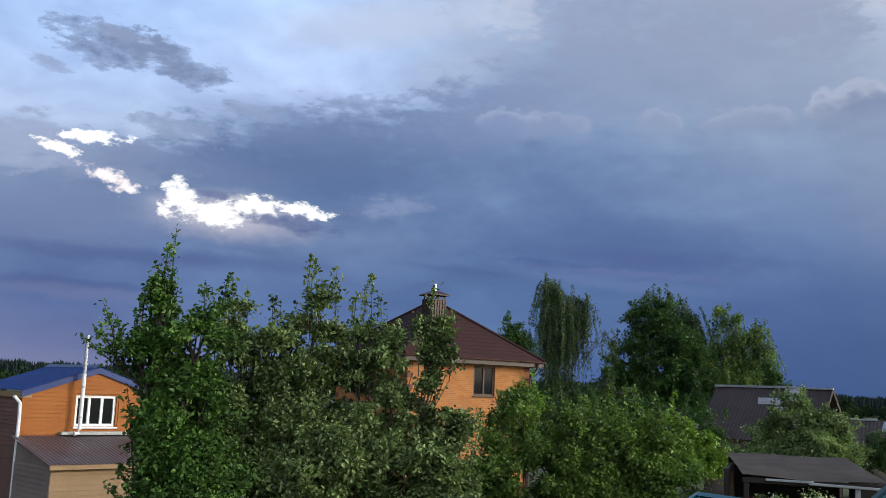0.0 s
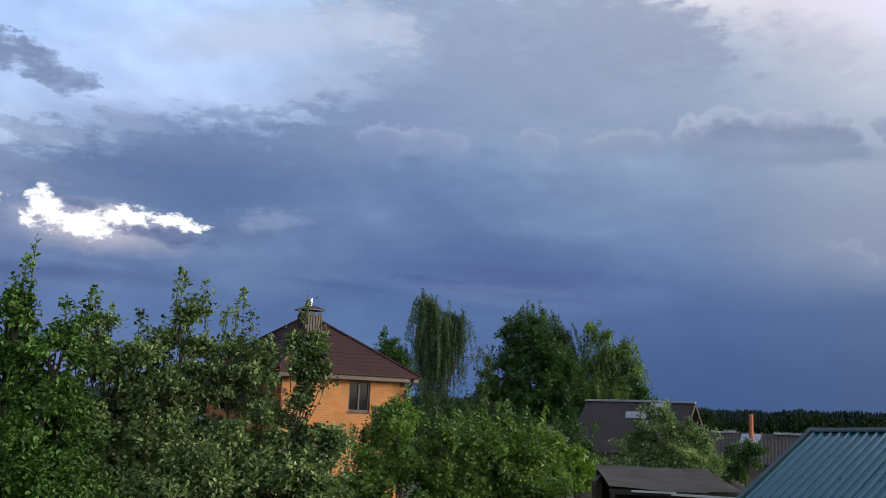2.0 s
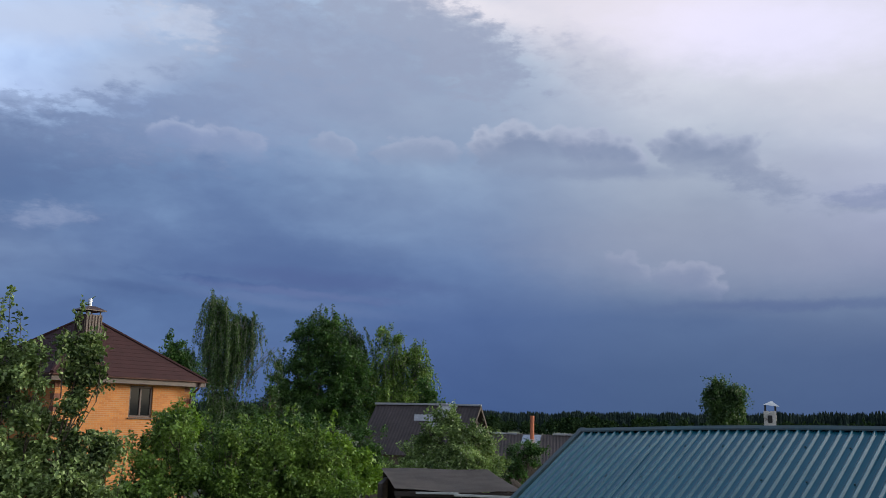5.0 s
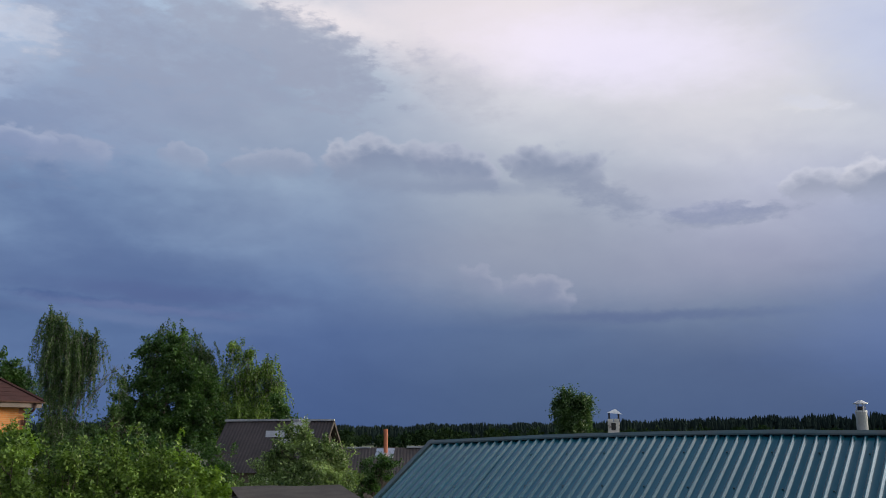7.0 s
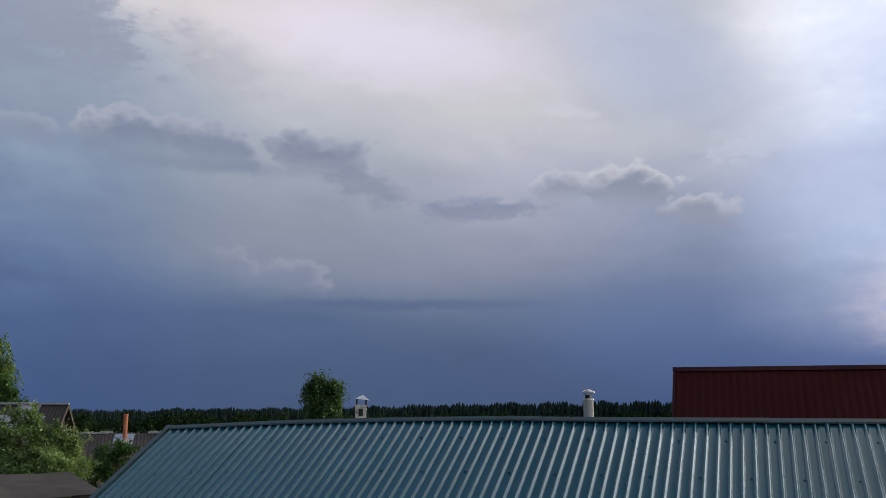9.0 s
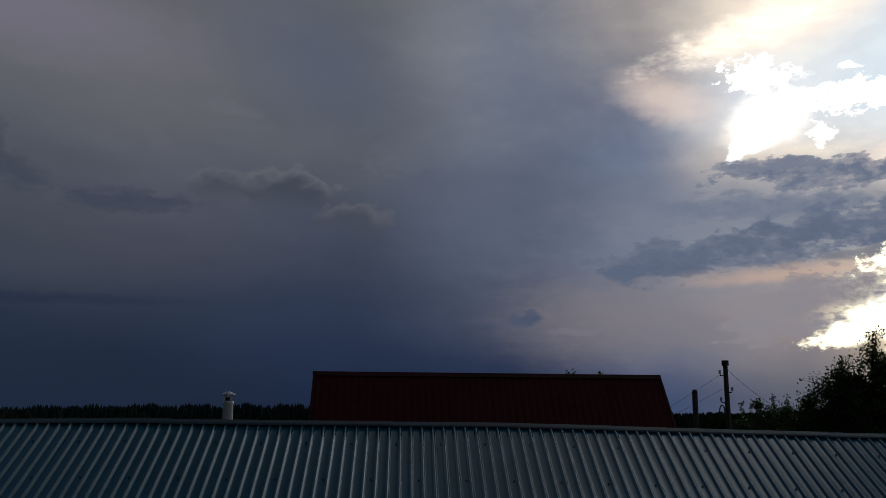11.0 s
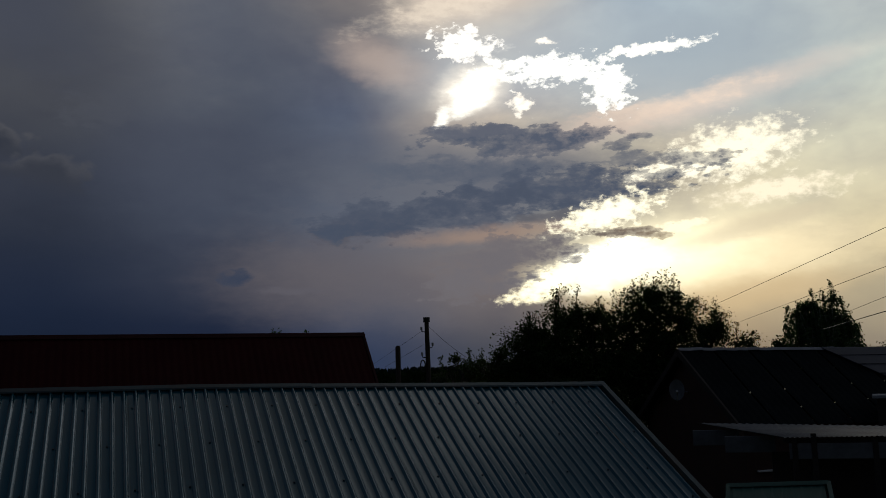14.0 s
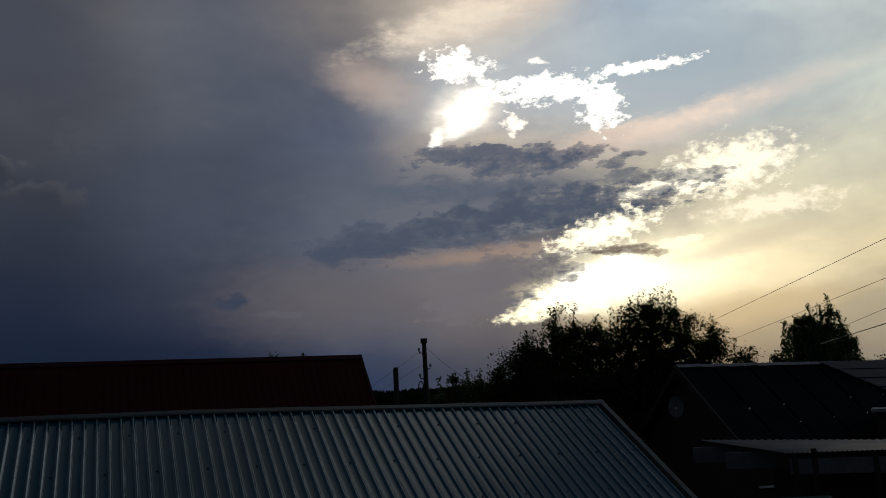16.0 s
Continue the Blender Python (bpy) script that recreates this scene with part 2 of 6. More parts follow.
veil(-17.4, 7.1, 10.28, 0.51, (84, 102, 148), 0.7, 0)
veil(-21.5, 5.3, 5.46, 0.34, (80, 97, 144), 0.7, -2)
veil(-20.6, 4.8, 5.80, 0.48, (116, 124, 160), 0.5, -3)
# the dark base over the gardens, with a sharp lower edge
veil(8.6, 9.1, 9.64, 1.87, (82, 104, 150), 0.65, -3)
veil(2.9, 7.2, 5.14, 0.27, (76, 97, 142), 0.4, -4)
veil(10.0, 6.8, 6.51, 0.41, (104, 124, 166), 0.7, -5)
bank(9.3, 7.6, 6.52, 0.31, (76, 98, 146), 0.8, -5, rough=1.0, edge=0.4)
veil(8.8, 10.5, 6.57, 2.04, (88, 110, 154), 0.5, -30)
# middle: the storm mass with a bright rim behind it, heaped bank and lower bump
veil(30.4, 24.5, 12.33, 3.06, (232, 225, 233), 0.85, -4)
veil(20.7, 24.7, 4.86, 0.88, (238, 232, 238), 0.8, -12)
veil(44.1, 21.1, 7.29, 4.42, (218, 216, 226), 0.5, -10)
bank(12.8, 22.5, 12.15, 2.72, (150, 161, 187), 0.75, -6, rough=1.2, edge=0.3)
bank(20.7, 22.1, 4.77, 2.38, (156, 165, 188), 0.85, -32, rough=1.0, edge=0.16)
bank(15.8, 23.9, 5.58, 1.29, (160, 170, 193), 0.7, -10, rough=1.3, edge=0.18)
bank(29.3, 20.9, 3.64, 1.87, (184, 187, 202), 0.5, -25, rough=1.2, edge=0.4)
bank(3.2, 22.4, 2.57, 1.22, (206, 214, 232), 0.6, -10, rough=1.8, edge=0.4)
veil(16.3, 19.3, 12.25, 3.06, (152, 163, 188), 0.5, -4)
heap(6.4, 15.9, 3.18, 1.16, (162, 172, 199), (138, 152, 185), 0.6, -8)
heap(3.7, 16.2, 2.12, 1.02, (166, 177, 204), (134, 150, 186), 0.7, 0)
heap(12.9, 16.1, 1.56, 0.95, (168, 176, 199), (150, 160, 186), 0.5, -14)
heap(18.4, 16.0, 3.18, 1.02, (170, 178, 200), (146, 157, 183), 0.6, 2)
heap(25.4, 16.3, 4.43, 1.77, (180, 187, 206), (132, 145, 173), 0.9, 2)
heap(29.6, 15.9, 3.36, 1.50, (178, 185, 205), (134, 146, 174), 0.85, -16)
heap(35.8, 15.6, 3.71, 1.70, (170, 178, 199), (132, 144, 171), 0.9, -8)
bank(38.3, 14.2, 2.98, 0.95, (138, 149, 175), 0.7, -22, rough=1.6, edge=0.4)
veil(43.0, 14.4, 4.91, 1.02, (172, 178, 196), 0.4, -10)
bank(45.8, 12.5, 4.00, 0.51, (148, 158, 181), 0.75, 2, rough=1.4, edge=0.35)
veil(28.6, 14.9, 5.63, 0.48, (132, 145, 173), 0.6, -2)
heap(30.9, 9.2, 1.58, 0.95, (160, 168, 192), (128, 141, 172), 0.6, -26)
heap(34.5, 8.4, 2.13, 1.29, (168, 174, 196), (126, 139, 171), 0.7, -14)
veil(36.1, 10.0, 11.74, 2.38, (154, 160, 182), 0.4, -3)
veil(12.5, 8.2, 6.87, 0.61, (84, 101, 148), 0.6, -3)
veil(10.9, 7.4, 6.17, 0.27, (112, 126, 168), 0.5, -4)
veil(41.0, 6.9, 7.53, 0.34, (86, 103, 146), 0.5, 0)
bank(51.0, 18.2, 1.61, 0.41, (216, 218, 226), 0.7, -6, rough=1.8, edge=0.4)
bank(45.7, 12.7, 3.31, 0.51, (92, 99, 122), 0.6, -2, glow=1.25, rough=1.4, edge=0.35)
heap(50.9, 13.7, 2.17, 1.22, (140, 143, 155), (104, 110, 126), 0.8, 0, glow=1.15)
heap(55.0, 13.5, 3.32, 1.56, (148, 150, 160), (100, 107, 124), 0.9, -4, glow=1.15)
heap(58.8, 11.9, 2.50, 1.36, (138, 141, 153), (106, 112, 128), 0.85, -6, glow=1.15)
bank(50.8, 18.4, 1.50, 0.37, (144, 148, 162), 0.45, -18, glow=1.2, rough=1.8, edge=0.4)
bank(61.3, 15.6, 1.84, 0.75, (144, 149, 163), 0.45, 6, glow=1.2, rough=2.0, edge=0.35)
veil(39.6, 22.4, 9.20, 2.38, (162, 158, 178), 0.5, -6, glow=1.4)
veil(56.1, 21.5, 6.58, 3.74, (124, 134, 162), 0.5, -24, glow=1.25)
veil(69.1, 13.1, 6.98, 4.42, (128, 138, 164), 0.5, 0, glow=1.25)
veil(73.5, 5.7, 5.81, 2.38, (152, 146, 158), 0.65, 0, glow=1.3)
bank(77.0, 9.0, 3.79, 0.88, (108, 118, 146), 0.9, 6, glow=1.3, rough=1.5, edge=0.2)
# west: torn golden sky round the hidden sun
veil(56.2, 5.5, 8.88, 3.06, (34, 45, 70), 0.3, 0, glow=GLOW - 0.2)
veil(70.3, 20.4, 6.17, 4.42, (72, 80, 96), 0.5, -30, glow=GLOW)
veil(77.7, 6.6, 8.56, 3.06, (108, 103, 106), 0.5, -3, glow=GLOW)
bank(69.1, 6.1, 1.03, 0.41, (56, 64, 82), 0.95, 0, glow=GLOW, rough=1.3, edge=0.25)
veil(72.5, 5.3, 2.05, 0.20, (92, 90, 98), 0.7, -2, glow=GLOW)
veil(85.4, 22.6, 6.26, 1.53, (222, 204, 186), 0.7, 14, glow=GLOW)
bank(83.8, 22.3, 5.15, 1.02, (244, 228, 206), 0.7, 14, glow=GLOW, rough=1.6, edge=0.6)
veil(78.3, 18.7, 3.23, 1.36, (196, 176, 162), 0.6, -18, glow=GLOW)
veil(90.8, 18.3, 9.31, 3.74, (176, 184, 190), 0.55, 0, glow=GLOW)
veil(98.9, 17.6, 8.21, 3.74, (164, 176, 184), 0.6, 0, glow=GLOW)
veil(95.2, 14.9, 10.91, 0.82, (230, 212, 196), 0.7, 11, glow=GLOW)
bank(92.3, 14.6, 5.97, 0.82, (246, 222, 200), 0.8, 10, glow=GLOW, rough=1.6, edge=0.5)
veil(83.7, 16.9, 2.20, 1.43, (255, 244, 226), 0.9, 24, glow=GLOW + 0.2)
veil(85.7, 11.6, 11.45, 3.74, (104, 107, 116), 0.8, 0, glow=GLOW)
bank(83.8, 16.9, 0.92, 2.24, (255, 250, 236), 1.0, -46, glow=GLOW + 0.5, rough=1.2, edge=0.45)
bank(81.9, 15.3, 0.49, 0.82, (255, 250, 236), 0.9, -20, glow=GLOW + 0.4, rough=1.2, edge=0.4)
bank(83.5, 19.6, 1.80, 0.88, (255, 250, 240), 1.0, -10, glow=GLOW + 0.4, rough=2.6, edge=0.08, fine=True)
bank(88.6, 17.9, 3.50, 0.85, (255, 252, 242), 1.0, 0, glow=GLOW + 0.5, rough=2.2, edge=0.08, fine=True)
bank(92.1, 16.6, 1.28, 1.36, (255, 252, 242), 1.0, -30, glow=GLOW + 0.5, rough=2.2, edge=0.08, fine=True)
bank(94.9, 18.7, 2.66, 0.37, (255, 251, 240), 1.0, 1, glow=GLOW + 0.4, rough=2.4, edge=0.08, fine=True)
bank(86.7, 16.0, 0.71, 0.51, (255, 246, 230), 1.0, -20, glow=GLOW + 0.3, rough=2.2, edge=0.1, fine=True)
bank(88.4, 19.6, 0.58, 0.24, (255, 246, 232), 1.0, 0, glow=GLOW + 0.3, rough=2.2, edge=0.1, fine=True)
bank(98.9, 12.3, 3.65, 1.43, (255, 246, 218), 0.95, 8, glow=GLOW + 0.3, rough=2.0, edge=0.14, fine=True)
bank(95.0, 11.5, 2.78, 0.54, (255, 246, 220), 0.95, 2, glow=GLOW + 0.3, rough=2.2, edge=0.12, fine=True)
bank(101.3, 9.9, 3.28, 0.58, (255, 242, 212), 0.85, 4, glow=GLOW + 0.15, rough=2.2, edge=0.2, fine=True)
bank(86.9, 13.9, 6.13, 0.92, (84, 91, 106), 1.0, -4, glow=GLOW, rough=1.7, edge=0.1)
bank(83.5, 14.6, 4.22, 0.34, (96, 100, 112), 0.9, 0, glow=GLOW, rough=1.8, edge=0.15)
bank(94.7, 12.3, 4.00, 0.44, (112, 114, 120), 0.95, -3, glow=GLOW, rough=1.8, edge=0.12)
bank(83.3, 12.2, 6.61, 0.88, (88, 95, 109), 0.9, -2, glow=GLOW, rough=1.5, edge=0.25)
bank(89.4, 10.9, 7.44, 1.09, (78, 86, 102), 1.0, 2, glow=GLOW, rough=1.7, edge=0.1)
bank(80.5, 9.7, 7.42, 1.16, (74, 82, 98), 0.95, 5, glow=GLOW, rough=1.5, edge=0.14)
bank(77.0, 8.8, 3.27, 0.51, (70, 79, 96), 0.95, -2, glow=GLOW, rough=1.4, edge=0.14)
bank(88.3, 9.3, 2.07, 0.34, (98, 98, 104), 0.9, 0, glow=GLOW, rough=1.8, edge=0.15)
veil(85.2, 8.4, 5.84, 0.54, (164, 138, 120), 0.65, 2, glow=GLOW)
bank(91.6, 9.2, 3.10, 0.88, (255, 246, 214), 1.0, 14, glow=GLOW + 0.5, rough=2.0, edge=0.1, fine=True)
bank(96.0, 8.3, 1.65, 0.31, (255, 242, 208), 1.0, 8, glow=GLOW + 0.3, rough=2.2, edge=0.12, fine=True)
veil(98.0, 6.3, 7.87, 2.04, (255, 236, 192), 0.85, 2, glow=GLOW + 0.1)
veil(93.3, 6.3, 5.82, 1.87, (255, 244, 206), 0.95, 4, glow=GLOW + 0.5)
bank(91.4, 6.3, 3.76, 1.50, (255, 250, 226), 1.0, 12, glow=GLOW + 0.5, rough=1.1, edge=0.3)
bank(87.8, 5.3, 2.39, 0.75, (255, 244, 204), 1.0, 18, glow=GLOW + 0.7, rough=1.5, edge=0.12, fine=True)
bank(86.5, 7.2, 4.11, 1.16, (112, 107, 110), 1.0, 4, glow=GLOW, rough=1.6, edge=0.09)
bank(83.6, 5.8, 2.73, 1.50, (110, 106, 110), 1.0, 14, glow=GLOW, rough=1.3, edge=0.12)
bank(92.3, 8.1, 2.40, 0.31, (122, 108, 96), 0.95, 2, glow=GLOW, rough=2.0, edge=0.12)
bank(94.7, 7.8, 1.03, 0.20, (132, 116, 98), 0.9, 0, glow=GLOW, rough=1.8, edge=0.15)
bank(91.2, 8.1, 1.37, 0.20, (110, 100, 94), 0.9, -4, glow=GLOW, rough=1.8, edge=0.15)
veil(100.2, 8.0, 4.81, 0.54, (214, 200, 170), 0.6, 12, glow=GLOW)
veil(100.2, 4.2, 5.11, 0.88, (206, 180, 138), 0.7, 6, glow=GLOW)

# overhead: thin daylight from a physical sky, under veils of cloud
air = g.node("ShaderNodeTexSky")
air.sky_type, air.sun_disc, air.sun_elevation, air.sun_rotation = "NISHITA", False, radians(SUN_EL), radians(SUN_AZ)
above = g.mix(0.4, srgb(146, 160, 188), g.vmath("MULTIPLY", air.outputs[0], (0.1, 0.1, 0.1)))
sky = g.mix(g.span(EL, 55.0, 85.0), sky, above)
sky = g.mix(g.span(EL, -0.2, -6.0), sky, srgb(60, 62, 52))
back = g.node("ShaderNodeBackground", {0: sky, 1: 1.0})
g.tree.links.new(back.outputs[0], g.node("ShaderNodeOutputWorld").inputs[0])

sun = new("sun", bpy.data.lights.new("sun", "SUN"))
sun.data.energy, sun.data.angle, sun.data.color = 2.3, radians(12), (1.0, 0.89, 0.72)
sun.matrix_world = look(polar(SUN_AZ, 50, 50 * math.tan(radians(SUN_EL + 6))), (0, 0, 0))

# ---- materials ----
def material(name, base, other=None, rough=0.7, metal=0.0, grain=8.0, spread=0.25, bump=0.15, coarse=1.2, rusty=None, spec=0.5, island=0.0, obj=0.0, coat=0.0):
    """A surface with grain and broad stains. base, other: linear colours; rusty: colour of worn patches; island, obj: how much pieces differ."""
    m = bpy.data.materials.new(name)
    m.use_nodes = True
    q = Graph(m.node_tree)
    where = q.node("ShaderNodeTexCoord").outputs["Object"]
    small = q.noise(where, grain, 6.0, 0.6)
    large = q.noise(where, coarse, 4.0, 0.55)
    b = (*base, 1.0)
    o = (*(other or [c * 0.62 for c in base]), 1.0)
    c = q.mix(q.span(large, 0.35, 0.68), b, o)
    c = q.mix(1.0, c, q.node("ShaderNodeCombineColor", {i: q.span(small, 0.2, 0.8, 1 - spread, 1 + spread, False) for i in range(3)}).outputs[0], "MULTIPLY")
    if rusty:
        worn = q.noise(where, coarse * 2.7, 7.0, 0.68)
        c = q.mix(q.span(worn, 0.6, 0.7, 0.0, 0.85), c, (*rusty, 1.0))
    if island or obj:
        r = q.node("ShaderNodeNewGeometry").outputs["Random Per Island"] if island else q.node("ShaderNodeObjectInfo").outputs["Random"]
        k = island or obj
        c = q.mix(1.0, c, q.node("ShaderNodeCombineColor", {i: q.span(r, 0.0, 1.0, 1 - k, 1 + k, False) for i in range(3)}).outputs[0], "MULTIPLY")
    s = q.node("ShaderNodeBsdfPrincipled", {"Base Color": c, "Metallic": metal, "Specular IOR Level": spec, "Coat Weight": coat, "Coat Roughness": 0.14, "Roughness": q.span(small, 0.2, 0.8, max(0.03, rough - 0.08), min(1.0, rough + 0.08), False)})
    if bump:
        n = q.node("ShaderNodeBump", {"Strength": bump, "Distance": 0.02, "Height": small})
        q.tree.links.new(n.outputs[0], s.inputs["Normal"])
    q.tree.links.new(s.outputs[0], q.node("ShaderNodeOutputMaterial").inputs[0])
    return m


def foliage(name, dark, light, through_leaf=0.32, clump=0.9, gloss=0.3):
    """Leaves: each differs a little, whole twigs differ more, and light passes through them."""
    m = bpy.data.materials.new(name)
    m.use_nodes = True
    q = Graph(m.node_tree)
    r = q.node("ShaderNodeNewGeometry").outputs["Random Per Island"]
    where = q.node("ShaderNodeTexCoord").outputs["Object"]
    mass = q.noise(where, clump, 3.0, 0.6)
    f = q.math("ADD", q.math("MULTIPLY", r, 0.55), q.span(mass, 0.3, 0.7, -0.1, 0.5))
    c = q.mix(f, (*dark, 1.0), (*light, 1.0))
    a = q.node("ShaderNodeBsdfPrincipled", {"Base Color": c, "Roughness": 0.42, "Specular IOR Level": gloss})
    b = q.node("ShaderNodeBsdfTranslucent", {0: q.mix(1.0, c, (1.05, 1.25, 0.6, 1.0), "MULTIPLY")})
    mixed = q.node("ShaderNodeMixShader", {0: through_leaf, 1: a.outputs[0], 2: b.outputs[0]})
    q.tree.links.new(mixed.outputs[0], q.node("ShaderNodeOutputMaterial").inputs[0])
    return m


def brickwork(name, brick_a, brick_b, joint):
    """Courses of brick at true size on a plain wall."""
    m = bpy.data.materials.new(name)
    m.use_nodes = True
    q = Graph(m.node_tree)
    where = q.node("ShaderNodeTexCoord").outputs["Object"]
    # the wall's own run and height
    p = q.node("ShaderNodeSeparateXYZ", {0: where}).outputs
    run = q.math("ADD", q.math("MULTIPLY", p[0], 1.0), q.math("MULTIPLY", p[1], 1.0))
    uv = q.node("ShaderNodeCombineXYZ", {0: run, 1: p[2]}).outputs[0]
    b = q.node("ShaderNodeTexBrick", {"Vector": uv, "Color1": (*brick_a, 1), "Color2": (*brick_b, 1), "Mortar": (*joint, 1), "Scale": 1.0, "Mortar Size": 0.007, "Brick Width": 0.26, "Row Height": 0.077, "Bias": 0.0})
    stain = q.noise(where, 1.1, 5.0, 0.6)
    c = q.mix(1.0, b.outputs[0], q.node("ShaderNodeCombineColor", {i: q.span(stain, 0.25, 0.75, 0.85, 1.12, False) for i in range(3)}).outputs[0], "MULTIPLY")
    s = q.node("ShaderNodeBsdfPrincipled", {"Base Color": c, "Roughness": 0.85})
    n = q.node("ShaderNodeBump", {"Strength": 0.4, "Distance": 0.006, "Height": b.outputs[1]})
    n.invert = True
    q.tree.links.new(n.outputs[0], s.inputs["Normal"])
    q.tree.links.new(s.outputs[0], q.node("ShaderNodeOutputMaterial").inputs[0])
    return m


def pane_glass(name):
    m = bpy.data.materials.new(name)
    m.use_nodes = True
    q = Graph(m.node_tree)
    s = q.node("ShaderNodeBsdfPrincipled", {"Base Color": (0.012, 0.013, 0.014, 1), "Roughness": 0.06, "Specular IOR Level": 0.22})
    q.tree.links.new(s.outputs[0], q.node("ShaderNodeOutputMaterial").inputs[0])
    return m


TEAL = material("teal_coated_steel", (0.011, 0.098, 0.132), (0.010, 0.084, 0.113), rough=0.2, grain=5, spread=0.07, bump=0.02, coarse=0.8, spec=0.6, coat=0.55)
TEAL_CAP = material("weathered_teal_cap", (0.034, 0.075, 0.085), (0.05, 0.06, 0.06), rough=0.42, grain=9, spread=0.2, bump=0.05, spec=0.45, coarse=2.5)
GREEN_SHEET = material("dull_green_sheet", (0.018, 0.085, 0.07), (0.014, 0.068, 0.056), rough=0.6, spec=0.2, grain=7, spread=0.12, bump=0.04)
SCREW = material("painted_screw", (0.02, 0.07, 0.085), rough=0.5, bump=0)
MAROON = material("maroon_coated_steel", (0.052, 0.0092, 0.0096), (0.043, 0.0078, 0.0082), spec=0.05, rough=0.6, grain=6, spread=0.12, bump=0.05)
MAROON_CAP = material("maroon_ridge_cap", (0.05, 0.010, 0.011), spec=0.15, rough=0.5, grain=7, bump=0.03)
BROWN_ROOF = material("brown_shingle", (0.046, 0.020, 0.020), (0.036, 0.016, 0.016), spec=0.2, rough=0.85, grain=26, spread=0.3, bump=0.35)
BROWN_TRIM = material("brown_trim", (0.048, 0.022, 0.018), rough=0.5, grain=12, spread=0.15, bump=0.05)
GUTTER = material("brown_gutter", (0.11, 0.055, 0.045), rough=0.35, grain=12, spread=0.12, bump=0.02)
ORANGE_BRICK = brickwork("orange_brick", (0.45, 0.17, 0.038), (0.36, 0.12, 0.025), (0.34, 0.22, 0.115))
QUOIN = material("brown_brick", (0.16, 0.06, 0.035), rough=0.85, grain=22, spread=0.3, bump=0.3)
STEEL = material("bright_steel", (0.75, 0.76, 0.78), (0.6, 0.61, 0.63), rough=0.3, metal=0.85, grain=14, spread=0.1, bump=0.03)
ZINC = material("dull_zinc", (0.62, 0.63, 0.64), (0.45, 0.46, 0.47), rough=0.55, metal=0.25, grain=14, spread=0.15, bump=0.05, rusty=(0.3, 0.2, 0.13))
GLASS = pane_glass("dark_pane")
WHITE = material("white_plastic", (0.8, 0.8, 0.8), (0.72, 0.72, 0.72), rough=0.4, grain=10, spread=0.05, bump=0.01)
ORANGE_SIDING = material("orange_siding", (0.31, 0.105, 0.022), (0.27, 0.09, 0.018), spec=0.2, rough=0.65, grain=9, spread=0.12, bump=0.05, obj=0.06)
BEIGE_SIDING = material("beige_siding", (0.31, 0.205, 0.115), (0.27, 0.175, 0.095), spec=0.2, rough=0.65, grain=9, spread=0.1, bump=0.04, obj=0.05)
GREY_SIDING = material("grey_brown_siding", (0.23, 0.175, 0.145), (0.2, 0.15, 0.12), rough=0.6, grain=9, spread=0.12, bump=0.05, obj=0.07)
BROWN_WALL = material("brown_cladding", (0.17, 0.085, 0.06), (0.14, 0.07, 0.05), rough=0.65, grain=9, spread=0.15, bump=0.08, obj=0.07)
BLUE_ROOF = material("blue_coated_steel", (0.012, 0.036, 0.16), (0.010, 0.03, 0.13), spec=0.3, rough=0.42, grain=6, spread=0.08, bump=0.03)
ANNEX_ROOF = material("brown_grey_steel", (0.11, 0.085, 0.09), (0.085, 0.068, 0.072), rough=0.36, grain=8, spread=0.15, bump=0.04, metal=0.15)
SLATE = material("old_fibre_cement", (0.055, 0.043, 0.043), (0.036, 0.029, 0.029), rough=0.9, grain=11, spread=0.35, bump=0.35, coarse=0.8, rusty=(0.045, 0.042, 0.04))
PALE_SLATE = material("pale_patch", (0.33, 0.34, 0.36), (0.24, 0.25, 0.27), rough=0.75, grain=11, spread=0.25, bump=0.2)
OLD_WOOD = material("weathered_board", (0.17, 0.135, 0.105), (0.10, 0.08, 0.062), rough=0.85, grain=15, spread=0.35, bump=0.35, obj=0.2)
DARK_WOOD = material("dark_board", (0.04, 0.03, 0.025), (0.03, 0.022, 0.018), rough=0.85, grain=15, spread=0.3, bump=0.3, obj=0.2)
FELT = material("roofing_felt", (0.14, 0.12, 0.11), (0.10, 0.085, 0.078), rough=0.85, grain=18, spread=0.25, bump=0.25, coarse=1.6)
WHITE_BRICK = material("whitewashed_brick", (0.62, 0.58, 0.52), (0.45, 0.42, 0.38), rough=0.85, grain=14, spread=0.25, bump=0.3, rusty=(0.18, 0.13, 0.1), obj=0.15)
SOOT = material("sooty_iron", (0.03, 0.028, 0.027), rough=0.7, grain=14, bump=0.1)
TERRACOTTA = material("orange_clay_pipe", (0.48, 0.15, 0.07), (0.38, 0.115, 0.055), rough=0.75, grain=13, spread=0.2, bump=0.12)
BARK = material("grey_brown_bark", (0.075, 0.055, 0.04), (0.045, 0.034, 0.026), rough=0.9, grain=24, spread=0.4, bump=0.6)
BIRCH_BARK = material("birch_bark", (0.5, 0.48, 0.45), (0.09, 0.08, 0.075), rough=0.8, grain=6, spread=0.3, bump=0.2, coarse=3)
# the same bark with crown shade put into its colour
BIRCH_BARK_SHADED = material("shaded_birch_bark", (0.2, 0.19, 0.17), (0.06, 0.055, 0.05), rough=0.8, grain=6, spread=0.3, bump=0.2, coarse=3)
AWNING = material("dirty_corrugated_sheet", (0.15, 0.155, 0.165), (0.10, 0.105, 0.115), rough=0.75, grain=11, spread=0.25, bump=0.2)
PURPLE_SHEET = material("purple_grey_sheet", (0.05, 0.052, 0.072), (0.04, 0.042, 0.06), rough=0.6, grain=8, spread=0.2, bump=0.1)
